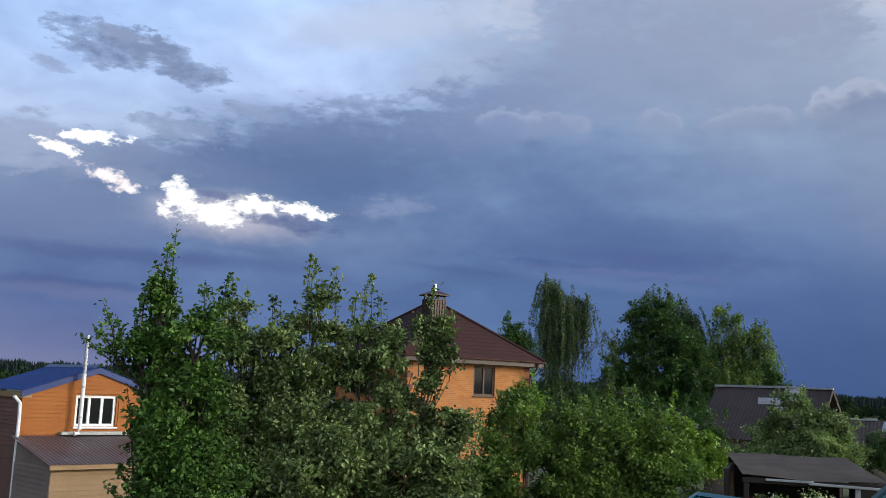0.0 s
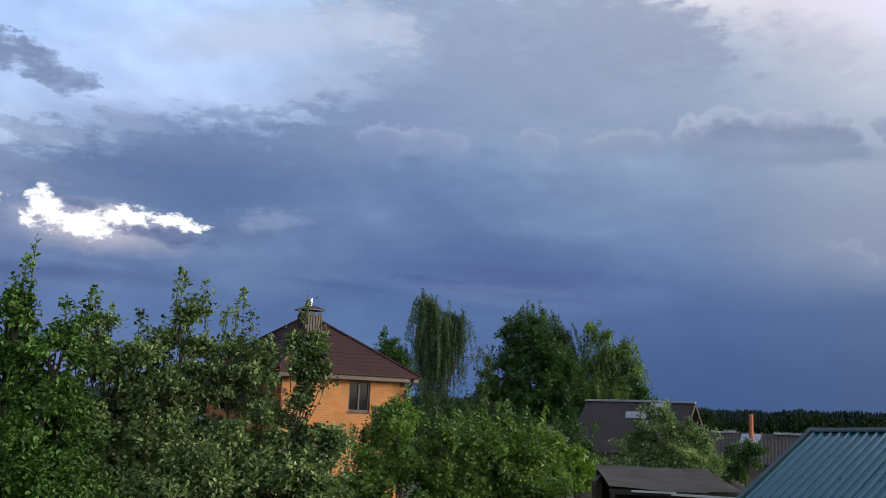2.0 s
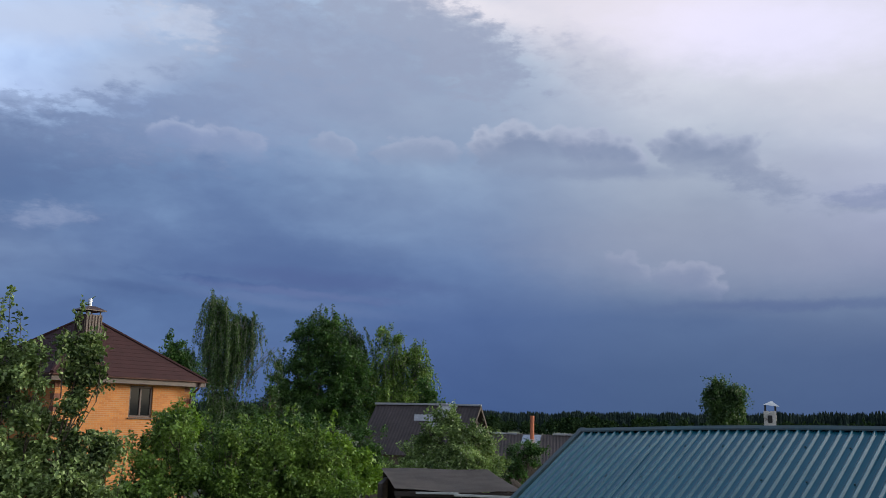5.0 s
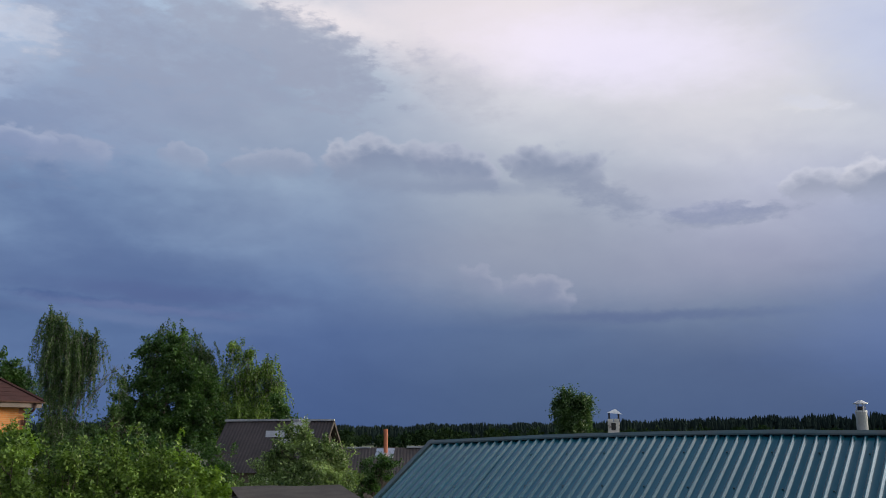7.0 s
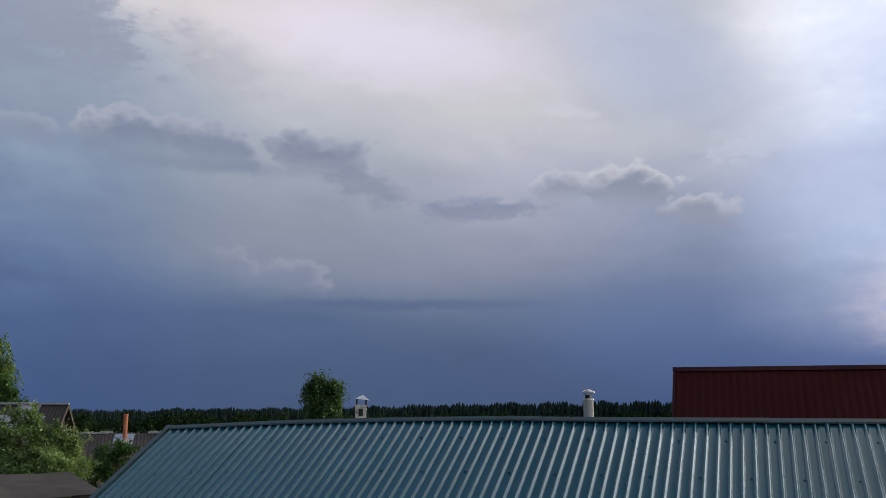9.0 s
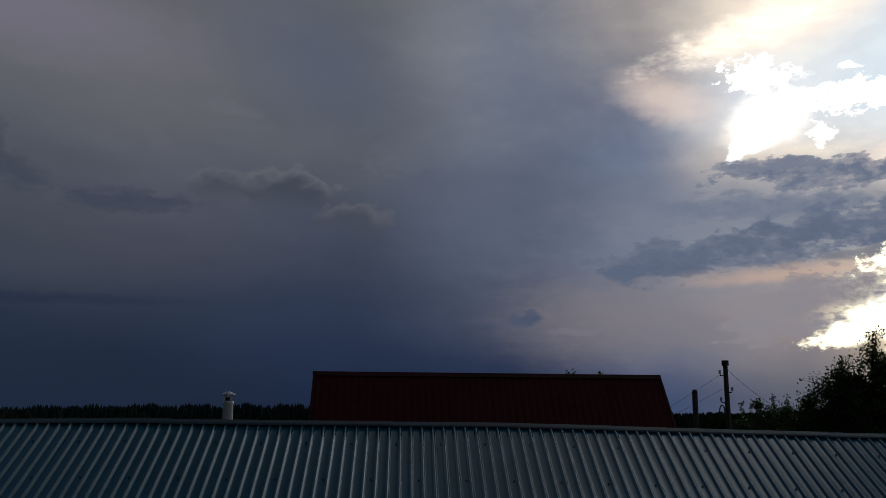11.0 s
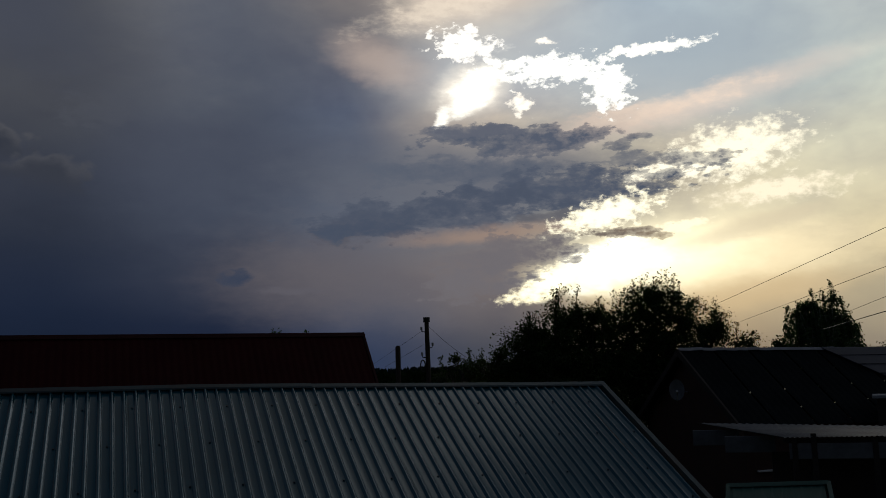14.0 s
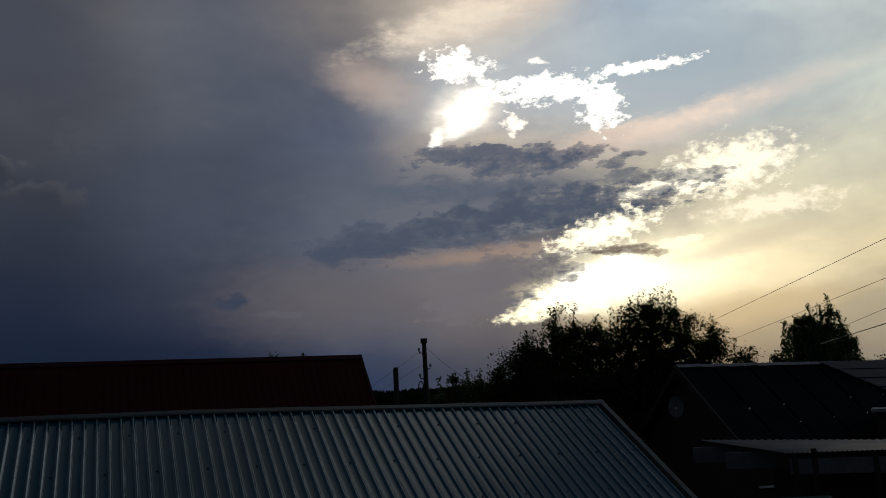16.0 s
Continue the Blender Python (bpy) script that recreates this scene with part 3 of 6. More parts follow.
POLE_WOOD = material("tarred_pole", (0.06, 0.045, 0.035), rough=0.85, grain=16, spread=0.3, bump=0.3)
CABLE = material("black_cable", (0.02, 0.02, 0.02), rough=0.6, bump=0)
BLUE_SHEET = material("blue_grey_sheet", (0.20, 0.27, 0.36), (0.15, 0.21, 0.3), rough=0.45, grain=7, spread=0.15, bump=0.05)
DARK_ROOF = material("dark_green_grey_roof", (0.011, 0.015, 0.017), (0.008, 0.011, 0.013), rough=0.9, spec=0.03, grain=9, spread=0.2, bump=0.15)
RED_BROWN_WALL = material("dark_red_brown_wall", (0.06, 0.025, 0.018), (0.045, 0.02, 0.015), rough=0.8, grain=12, spread=0.25, bump=0.2)
GREY_PAINT = material("pale_grey_paint", (0.42, 0.43, 0.42), (0.33, 0.34, 0.33), rough=0.7, grain=12, spread=0.2, bump=0.1)
DULL_BOARD = material("dull_grey_board", (0.17, 0.175, 0.18), (0.13, 0.135, 0.14), rough=0.8, spec=0.2, grain=12, spread=0.2, bump=0.1)
GRASS = material("garden_grass", (0.05, 0.085, 0.022), (0.075, 0.07, 0.035), rough=0.95, grain=40, spread=0.5, bump=0.6, coarse=0.35)
# apple and lilac tones span shaded gaps to lit tips, painted into the leaves
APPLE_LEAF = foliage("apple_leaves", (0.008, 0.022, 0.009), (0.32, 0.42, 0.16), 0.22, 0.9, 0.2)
# apple leaves again, darkened to carry the deep shade inside the first crown
SHADED_APPLE_LEAF = foliage("shaded_apple_leaves", (0.006, 0.020, 0.007), (0.15, 0.28, 0.06), 0.2, 0.9, 0.2)
DARK_LEAF = foliage("dark_leaves", (0.016, 0.044, 0.014), (0.10, 0.19, 0.05))
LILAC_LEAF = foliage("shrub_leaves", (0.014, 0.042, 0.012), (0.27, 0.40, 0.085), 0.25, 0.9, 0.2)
FRESH_LEAF = foliage("fresh_leaves", (0.075, 0.15, 0.02), (0.25, 0.37, 0.06))
PALE_LEAF = foliage("pale_shrub_leaves", (0.03, 0.065, 0.022), (0.33, 0.43, 0.16), 0.25, 0.9, 0.2)
BLOSSOM = material("cream_blossom", (0.62, 0.62, 0.46), (0.5, 0.52, 0.36), rough=0.8, bump=0, island=0.2)
# leaf colour darkened so that the western trees read as backlit silhouettes
BACKLIT_LEAF = foliage("backlit_leaves", (0.02, 0.04, 0.012), (0.06, 0.10, 0.022), 0.15, 0.9, 0.15)
BIRCH_LEAF = foliage("birch_leaves", (0.022, 0.052, 0.02), (0.11, 0.18, 0.055))
FAR_LEAF = foliage("woodland_leaves", (0.010, 0.022, 0.011), (0.032, 0.052, 0.022), 0.1, 0.02, 0.0)
# conifer green lifted towards blue, with the distant haze mixed into the colour
CONIFER = foliage("dark_conifer", (0.012, 0.021, 0.020), (0.026, 0.038, 0.032), 0.0, 0.01, 0.0)


# ---- building blocks ----
def mesh_object(name, verts, faces, mat, parent=None, label="", smooth=False):
    me = bpy.data.meshes.new(name)
    me.from_pydata([tuple(v) for v in verts], [], faces)
    me.materials.append(mat)
    if smooth:
        me.polygons.foreach_set("use_smooth", [True] * len(me.polygons))
    me.update()
    ob = new(name, me)
    if parent is not None:
        ob.parent = parent
    if label:
        tagged(ob, label)
    return ob


def part(name, bm, mat, parent=None, label="", smooth=False):
    """Links a bmesh as one mesh object under a thing or a part."""
    me = bpy.data.meshes.new(name)
    bm.to_mesh(me)
    bm.free()
    me.materials.append(mat)
    if smooth:
        me.polygons.foreach_set("use_smooth", [True] * len(me.polygons))
    ob = new(name, me)
    if parent is not None:
        ob.parent = parent
    if label:
        tagged(ob, label)
    return ob


def thing(name, place, turn, label, category, group="", kind=""):
    """An empty at a thing's base; turn: degrees about the vertical."""
    ob = new(name)
    ob.matrix_world = pose(place[0], place[1], place[2], 0, 0, turn)
    return tagged(ob, label, category, group, kind)


def block(bm, lo, hi, bevel=0.0):
    """A box from corner to corner, with softened edges."""
    made = bmesh.ops.create_cube(bm, size=1.0)["verts"]
    lo, hi = Vector(lo), Vector(hi)
    for v in made:
        v.co = Vector((lo[i] + (v.co[i] + 0.5) * (hi[i] - lo[i]) for i in range(3)))
    if bevel:
        edges = list({e for v in made for e in v.link_edges})
        bmesh.ops.bevel(bm, geom=edges, offset=bevel, segments=1, affect="EDGES")
    return bm


def boxed(lo, hi, bevel=0.0):
    return block(bmesh.new(), lo, hi, bevel)


def prism(bm, outline, along):
    """A solid from a flat outline pushed along a vector."""
    a = [bm.verts.new(p) for p in outline]
    b = [bm.verts.new(Vector(p) + Vector(along)) for p in outline]
    n = len(a)
    bm.faces.new(a)
    bm.faces.new(b[::-1])
    for i in range(n):
        bm.faces.new((a[i], b[i], b[(i + 1) % n], a[(i + 1) % n])[::-1])
    bmesh.ops.recalc_face_normals(bm, faces=bm.faces)
    return bm


def pipe(bm, points, radius, sides=8, cap=True):
    """A tube along points; radius: one number or one for each point."""
    pts = [Vector(p) for p in points]
    rad = radius if isinstance(radius, (list, tuple)) else [radius] * len(pts)
    rings = []
    for i, p in enumerate(pts):
        d = (pts[min(i + 1, len(pts) - 1)] - pts[max(i - 1, 0)]).normalized()
        a = d.cross(Vector((0.31, 0.17, 1.0)) if abs(d.z) < 0.9 else Vector((1, 0, 0))).normalized()
        b = d.cross(a)
        rings.append([bm.verts.new(p + (a * math.cos(k * math.tau / sides) + b * math.sin(k * math.tau / sides)) * rad[i]) for k in range(sides)])
    for r0, r1 in zip(rings, rings[1:]):
        for k in range(sides):
            bm.faces.new((r0[k], r0[(k + 1) % sides], r1[(k + 1) % sides], r1[k]))
    if cap:
        bm.faces.new(rings[0][::-1])
        bm.faces.new(rings[-1])
    return bm


def tube(points, radius, sides=8):
    return pipe(bmesh.new(), points, radius, sides)


def wave(run, pitch, rise, kind="rib"):
    """Profile of a profiled sheet across its run: list of (distance, height)."""
    n = max(1, round(run / pitch))
    out = []
    for i in range(n):
        x = i * pitch
        if kind == "rib":
            out += [(x + pitch * a, rise * b) for a, b in ((0.0, 0.0), (0.425, 0.0), (0.44, 0.02), (0.455, 0.07), (0.585, 0.92), (0.605, 0.99), (0.63, 1.0), (0.67, 1.0), (0.695, 0.99), (0.715, 0.92), (0.845, 0.07), (0.86, 0.02), (0.875, 0.0))]
        else:
            out += [(x + pitch * k / 6, rise * 0.5 * (1 - math.cos(k * math.tau / 6))) for k in range(6)]
    out.append((n * pitch, 0.0))
    return out


def sheet(name, profile, down, mat, parent, sag=None, thick=0.0, label=""):
    """A profiled sheet in its own frame: x across, from the ridge (0,0) along down=[(y,z),...]; sag(x) lifts it."""
    verts, faces = [], []
    n = len(profile)
    for j, (y, z) in enumerate(down):
        for x, h in profile:
            lift = sag(x) if sag else 0.0
            verts.append((x, y, z + h + lift))
    for j in range(len(down) - 1):
        for i in range(n - 1):
            a = j * n + i
            faces.append((a, a + 1, a + n + 1, a + n))
    return mesh_object(name, verts, faces, mat, parent, label, True)


def wall_with_holes(bm, width, height, depth, holes, top=None):
    """An upright wall in the xz plane from x=0, y=0..depth, with rectangular openings (x0, z0, x1, z1).
    top: height of the wall's head at x, for gables."""
    xs = sorted({0.0, width, *[v for h in holes for v in (h[0], h[2])], *([width / 2] if top else [])})
    zs = sorted({0.0, height, *[v for h in holes for v in (h[1], h[3])]})
    for x0, x1 in zip(xs, xs[1:]):
        for z0, z1 in zip(zs, zs[1:]):
            cx, cz = (x0 + x1) / 2, (z0 + z1) / 2
            if any(h[0] < cx < h[2] and h[1] < cz < h[3] for h in holes):
                continue
            prism(bm, [(x0, 0, z0), (x1, 0, z0), (x1, 0, z1), (x0, 0, z1)], (0, depth, 0))
        if top:
            prism(bm, [(x0, 0, height), (x1, 0, height), (x1, 0, height + top(x1) + 1e-4), (x0, 0, height + top(x0) + 1e-4)], (0, depth, 0))
    bmesh.ops.remove_doubles(bm, verts=bm.verts, dist=1e-5)
    return bm


# ---- ground ----
def build_ground():
    """One sheet with low swells, finer near the gardens, reaching the horizon."""
    ticks = [-4200, -2200, -1100, -600, -330, -200, -130, -90, *range(-60, 61, 6), 90, 130, 200, 330, 600, 1100, 2200, 4200]
    n = len(ticks)
    verts = []
    for y in ticks:
        for x in ticks:
            far = min(1.0, math.hypot(x, y) / 60)
            verts.append((x, y, 0.12 * far * noise.noise(Vector((x * 0.05, y * 0.05, 0.3))) - 0.06))
    faces = [(j * n + i, j * n + i + 1, (j + 1) * n + i + 1, (j + 1) * n + i) for j in range(n - 1) for i in range(n - 1)]
    tagged(mesh_object("ground", verts, faces, GRASS, None, "", True), "grassy garden ground running to the far woods", "ground", kind="structure")


build_ground()


# ---- long shed with the teal ribbed roof ----
RIDGE_X = (-6.08, -4.78, -3.64, -2.41, -0.79, 0.79, 2.24, 3.28, 4.98)
RIDGE_Z = (-0.034, 0.012, 0.038, 0.043, 0.022, 0.006, -0.034, -0.066, -0.110)


def ridge_lift(x):
    return float(np.interp(x, RIDGE_X, RIDGE_Z))


def build_long_shed():
    spot = polar(62, 9.0)
    shed = thing("long_shed", spot, -62, "long low shed with a teal ribbed steel roof", "shed")
    x0, x1, half, drop, top = -6.08, 4.87, 1.78, 0.985, EYE - 0.03
    eave = top - drop
    for side in (-1, 1):
        y = side * 1.45
        part("wall", boxed((x0 + 0.25, y - 0.06, 0), (x1 - 0.25, y + 0.06, eave - 0.02)), DARK_WOOD, shed)
    for x in (x0 + 0.25, x1 - 0.25):
        bm = prism(bmesh.new(), [(x - 0.05, -1.39, 0), (x - 0.05, 1.39, 0), (x - 0.05, 1.39, eave - 0.02), (x - 0.05, 0, top - 0.2), (x - 0.05, -1.39, eave - 0.02)], (0.1, 0, 0))
        part("gable_wall", bm, OLD_WOOD, shed)
    # ribbed sheets, eleven ribs each, laid from one end to the other
    pitch, per = 0.0965, 11
    x = x0
    count = 0
    rng = random.Random(4)
    while x < x1 - 0.05:
        run = min(per * pitch, x1 - x)
        prof = [(x + a, h) for a, h in wave(run, pitch, 0.022)]
        slack = rng.uniform(-0.003, 0.003)
        for side in (-1, 1):
            down = [(side * half * k, top - drop * k + 0.004 * math.sin(k * 7 + count) + slack) for k in (0.0, 0.25, 0.5, 0.75, 1.0)]
            sheet("roof_sheet", prof, down, TEAL, shed, ridge_lift)
        x += run
        count += 1
    # ridge cap in overlapping lengths, bent over the ridge
    x = x0 - 0.03
    while x < x1:
        end = min(x + 2.05, x1 + 0.03)
        verts, faces = [], []
        steps = 6
        for i in range(steps + 1):
            px = x + (end - x) * i / steps
            z = top + ridge_lift(px) + 0.027 + 0.004 * (i / steps)
            for y, dz in ((-0.066, -0.042), (-0.062, -0.028), (-0.014, 0.0), (0.014, 0.0), (0.062, -0.028), (0.066, -0.042)):
                verts.append((px, y, z + dz))
        for i in range(steps):
            for k in range(5):
                a = i * 6 + k
                faces.append((a, a + 1, a + 7, a + 6))
        mesh_object("ridge_cap", verts, faces, TEAL_CAP, shed, "weathered pale teal ridge cap")
        x += 1.98
    # verge trims along both gable ends
    for x in (x0, x1):
        for side in (-1, 1):
            z = ridge_lift(x) + top
            o = [(x - 0.02, 0, z + 0.035), (x + 0.03, 0, z + 0.035), (x + 0.03, side * half, z - drop + 0.035), (x - 0.02, side * half, z - drop + 0.035)]
            part("verge_trim", prism(bmesh.new(), o, (0, 0, -0.07)), TEAL_CAP, shed)
    # screws in the valleys
    bm = bmesh.new()
    bmesh.ops.create_cone(bm, cap_ends=True, segments=6, radius1=0.0095, radius2=0.007, depth=0.012)
    head = None
    n = int((x1 - x0) / pitch)
    for row, k in enumerate((0.17, 0.45, 0.74, 0.95)):
        for i in range(2 + 2 * (row % 2), n, 4):
            px = x0 + (i + 0.3) * pitch
            if head is None:
                head = part("screw", bm, SCREW, shed)
                ob = head
            else:
                ob = new("screw", head.data)
                ob.parent = shed
            ob.location = (px, -half * k, top - drop * k + ridge_lift(px) + 0.008)
            ob.rotation_euler = (radians(29), 0, 0)


build_long_shed()


# ---- maroon-roofed house behind it ----
def build_maroon_house():
    house = thing("maroon_house", polar(61, 21.0), -61, "house with a steep maroon ribbed steel roof", "house")
    x0, x1, top = -1.58, 5.92, 5.63
    half, drop = 2.6, 2.75
    foot = top - drop
    for side in (-1, 1):
        part("wall", boxed((x0 + 0.3, side * 2.3 - 0.12, 0), (x1 - 0.3, side * 2.3 + 0.12, foot + 0.25)), RED_BROWN_WALL, house)
    for x in (x0 + 0.3, x1 - 0.3):
        o = [(x - 0.1, -2.15, 0), (x - 0.1, 2.15, 0), (x - 0.1, 2.15, foot + 0.35), (x - 0.1, 0, top - 0.2), (x - 0.1, -2.15, foot + 0.35)]
        part("gable_wall", prism(bmesh.new(), o, (0.2, 0, 0)), RED_BROWN_WALL, house)
    x = x0
    while x < x1 - 0.05:
        run = min(1.25, x1 - x)
        prof = [(x + a, h) for a, h in wave(run, 0.156, 0.016, "wave")]
        for side in (-1, 1):
            sheet("roof_sheet", prof, [(side * half * k, top - drop * k) for k in (0, 0.5, 1)], MAROON, house, lambda px: -0.008 * (px - 2))
        x += run
    for a, b in ((x0 - 0.03, 2.2), (2.18, x1 + 0.03)):
        o = [(a, y, top + z - 0.008 * (a - 2)) for y, z in ((-0.10, -0.055), (-0.02, 0.035), (0.02, 0.035), (0.10, -0.055), (0, 0.015))]
        part("ridge_cap", prism(bmesh.new(), o, (b - a, 0, -0.008 * (b - a))), MAROON_CAP, house)
    for x in (x0, x1):
        for side in (-1, 1):
            z = top - 0.008 * (x - 2)
            o = [(x - 0.02, 0, z + 0.04), (x + 0.03, 0, z + 0.04), (x + 0.03, side * half, z - drop + 0.04), (x - 0.02, side * half, z - drop + 0.04)]
            part("verge_trim", prism(bmesh.new(), o, (0, 0, -0.16)), MAROON_CAP, house)


build_maroon_house()


# ---- orange brick house with a hipped brown roof ----
def build_brick_house():
    house = thing("brick_house", (-0.32, 41.76, 0), 33.1, "two-storey orange brick house with brown hipped roof", "house")
    w, head = 3.0, 6.0
    win = (0.15, 4.53, 1.22, 5.75)                # opening on the face towards the garden
    for k in range(4):
        holes = [(w + win[0], win[1], w + win[2], win[3]), (w - 2.0, 1.0, w - 0.6, 2.4)] if k == 0 else [(2.2, 4.53, 3.4, 5.75)] if k == 3 else []
        bm = wall_with_holes(bmesh.new(), 2 * w, head, 0.3, holes)
        wall = part("wall", bm, ORANGE_BRICK, house)
        wall.matrix_basis = pose(0, 0, 0, 0, 0, 90 * k) @ pose(-w, -w, 0)
        if k in (1, 3):
            wall.matrix_basis = pose(0, 0, 0, 0, 0, 90 * k) @ pose(-w + 0.3, -w, 0) @ Matrix.Diagonal(((2 * w - 0.6) / (2 * w), 1, 1, 1))
    part("floor_slab", boxed((-w + 0.31, -w + 0.31, 3.0), (w - 0.31, w - 0.31, 3.2)), DARK_WOOD, house)
    # hipped roof with overhang, fascia and soffit
    e, lo, apex = 3.45, 6.06, 8.56
    bm = bmesh.new()
    t = bm.verts.new((0, 0, apex))
    c = [bm.verts.new(p) for p in ((-e, -e, lo), (e, -e, lo), (e, e, lo), (-e, e, lo))]
    b = [bm.verts.new((v.co.x, v.co.y, lo - 0.05)) for v in c]
    for i in range(4):
        bm.faces.new((c[i], c[(i + 1) % 4], t))
        bm.faces.new((b[i], b[(i + 1) % 4], c[(i + 1) % 4], c[i]))
    bm.faces.new(b[::-1])
    roof = part("roof", bm, BROWN_ROOF, house)
    for k in range(4):
        # courses of shingle, each a thin lapped strip on its slope
        hip = part("hip_cap", tube([(0, 0, apex + 0.02), (-e, -e, lo + 0.02)], 0.07, 6), BROWN_ROOF, roof)
        hip.matrix_basis = pose(0, 0, 0, 0, 0, 90 * k)
        f = part("fascia", boxed((-e + 0.01, -e + 0.02, lo - 0.26), (e - 0.01, -e + 0.06, lo - 0.055)), BROWN_TRIM, house)
        f.matrix_basis = pose(0, 0, 0, 0, 0, 90 * k)
        s = part("soffit", boxed((-e + 0.3, -e + 0.065, lo - 0.16), (e - 0.3, -w, lo - 0.12)), BROWN_TRIM, house)
        s.matrix_basis = pose(0, 0, 0, 0, 0, 90 * k)
        bm = bmesh.new()
        ring = [(-e, -e - 0.05 + 0.045 * math.cos(a), lo - 0.035 - 0.05 * math.sin(a)) for a in [math.pi * i / 6 for i in range(7)]]
        prism(bm, ring, (2 * e, 0, 0))
        gut = part("gutter", bm, GUTTER, house, "pale brown rain gutter")
        gut.matrix_basis = pose(0, 0, 0, 0, 0, 90 * k)
    for k in range(4):
        bm = bmesh.new()
        for j in range(1, 15):
            f0, f1 = j / 15, j / 15 - 0.012
            y0, y1 = -e * f0, -e * f1
            z0, z1 = apex - (apex - lo) * f0, apex - (apex - lo) * f1
            prism(bm, [(-e * f0, y0, z0 + 0.004), (e * f0, y0, z0 + 0.004), (e * f1, y1, z1 + 0.004), (-e * f1, y1, z1 + 0.004)], (0, -0.003, 0.005))
        o = part("shingle_course", bm, BROWN_ROOF, roof)
        o.matrix_basis = pose(0, 0, 0, 0, 0, 90 * k)
    # quoins of brown brick at the corners
    q = None
    for k in range(4):
        for j in range(13):
            if q is None:
                q = part("quoin", boxed((-0.26, -0.012, 0), (0.012, 0.25, 0.2), 0.006), QUOIN, house)
                o = q
            else:
                o = new("quoin", q.data)
                o.parent = house
            o.matrix_basis = pose(0, 0, 0, 0, 0, 90 * k) @ pose(w, -w, 0.3 + j * 0.44)
    build_window(house, (win[0], -w, win[1]), win[2] - win[0], win[3] - win[1], 0, BROWN_TRIM, 2)
    build_window(house, (-2.0, -w, 1.0), 1.4, 1.4, 0, BROWN_TRIM, 2)
    build_window(house, (-w, 0.8, 4.53), 1.2, 1.22, -90, BROWN_TRIM, 2)
    # rain pipe bending in under the eave
    part("rain_pipe", tube([(e - 0.35, -e - 0.05, lo - 0.1), (e - 0.38, -e - 0.02, lo - 0.3), (w + 0.02, -w - 0.09, lo - 0.62), (w - 0.02, -w - 0.09, lo - 0.8), (w - 0.02, -w - 0.09, 0.3)], 0.05, 8), BROWN_TRIM, house)
    # chimney stack on the slope, ribbed cladding, hood and steel flue
    cx, cy = -1.09, -1.75
    stack = part("chimney", boxed((cx - 0.36, cy - 0.36, 6.6), (cx + 0.36, cy + 0.36, 8.42), 0.01), BROWN_TRIM, house, "chimney clad in ribbed brown steel")
    for i in range(6):
        for side in range(4):
            a = -0.32 + i * 0.128
            lo_, hi_ = ((a - 0.02, -0.385, 6.6), (a + 0.02, -0.355, 8.38))
            r = part("cladding_rib", boxed(lo_, hi_, 0.005), BROWN_TRIM, stack)
            r.matrix_basis = pose(cx, cy, 0, 0, 0, 90 * side)
    for sx in (-1, 1):
        for sy in (-1, 1):
            part("hood_leg", boxed((cx + sx * 0.3 - 0.02, cy + sy * 0.3 - 0.02, 8.42), (cx + sx * 0.3 + 0.02, cy + sy * 0.3 + 0.02, 8.56)), BROWN_TRIM, stack)
    bm = bmesh.new()
    c = [bm.verts.new((cx + x, cy + y, 8.56)) for x, y in ((-0.47, -0.47), (0.47, -0.47), (0.47, 0.47), (-0.47, 0.47))]
    c2 = [bm.verts.new((v.co.x, v.co.y, 8.60)) for v in c]
    c3 = [bm.verts.new((cx + x * 0.16, cy + y * 0.16, 8.76)) for x, y in ((-1, -1), (1, -1), (1, 1), (-1, 1))]
    for lo4, hi4 in ((c, c2), (c2, c3)):
        for i in range(4):
            bm.faces.new((lo4[i], lo4[(i + 1) % 4], hi4[(i + 1) % 4], hi4[i]))
    bm.faces.new(c[::-1])
    bm.faces.new(c3)
    part("hood", bm, BROWN_TRIM, stack)
    part("flue", tube([(cx, cy, 8.5), (cx, cy, 9.06)], 0.075, 12), STEEL, stack, "bright steel flue pipe")


def build_window(parent, corner, width, height, turn, frame_mat, lights=2, depth=0.1):
    """A framed window in an opening: corner is its lower left on the wall's face."""
    win = new("window")
    win.parent = parent
    win.matrix_basis = pose(*corner, 0, 0, turn)
    b = 0.085
    part("frame", boxed((0, 0.05, 0), (b, 0.05 + depth, height), 0.008), frame_mat, win)
    part("frame", boxed((width - b, 0.05, 0), (width, 0.05 + depth, height), 0.008), frame_mat, win)
    part("frame", boxed((b, 0.05, 0), (width - b, 0.05 + depth, b), 0.008), frame_mat, win)
    part("frame", boxed((b, 0.05, height - b), (width - b, 0.05 + depth, height), 0.008), frame_mat, win)
    step = (width - b) / lights
    for i in range(lights):
        x0 = b + i * step
        x1 = x0 + step - b
        part("pane", boxed((x0, 0.09, b), (x1, 0.10, height - b)), GLASS, win)
        if i < lights - 1:
            part("mullion", boxed((x1, 0.05, b), (x1 + b, 0.05 + depth, height - b), 0.008), frame_mat, win)
    part("sill", boxed((-0.05, -0.07, -0.05), (width + 0.05, 0.05, -0.005), 0.008), frame_mat, win)
    return win


build_brick_house()


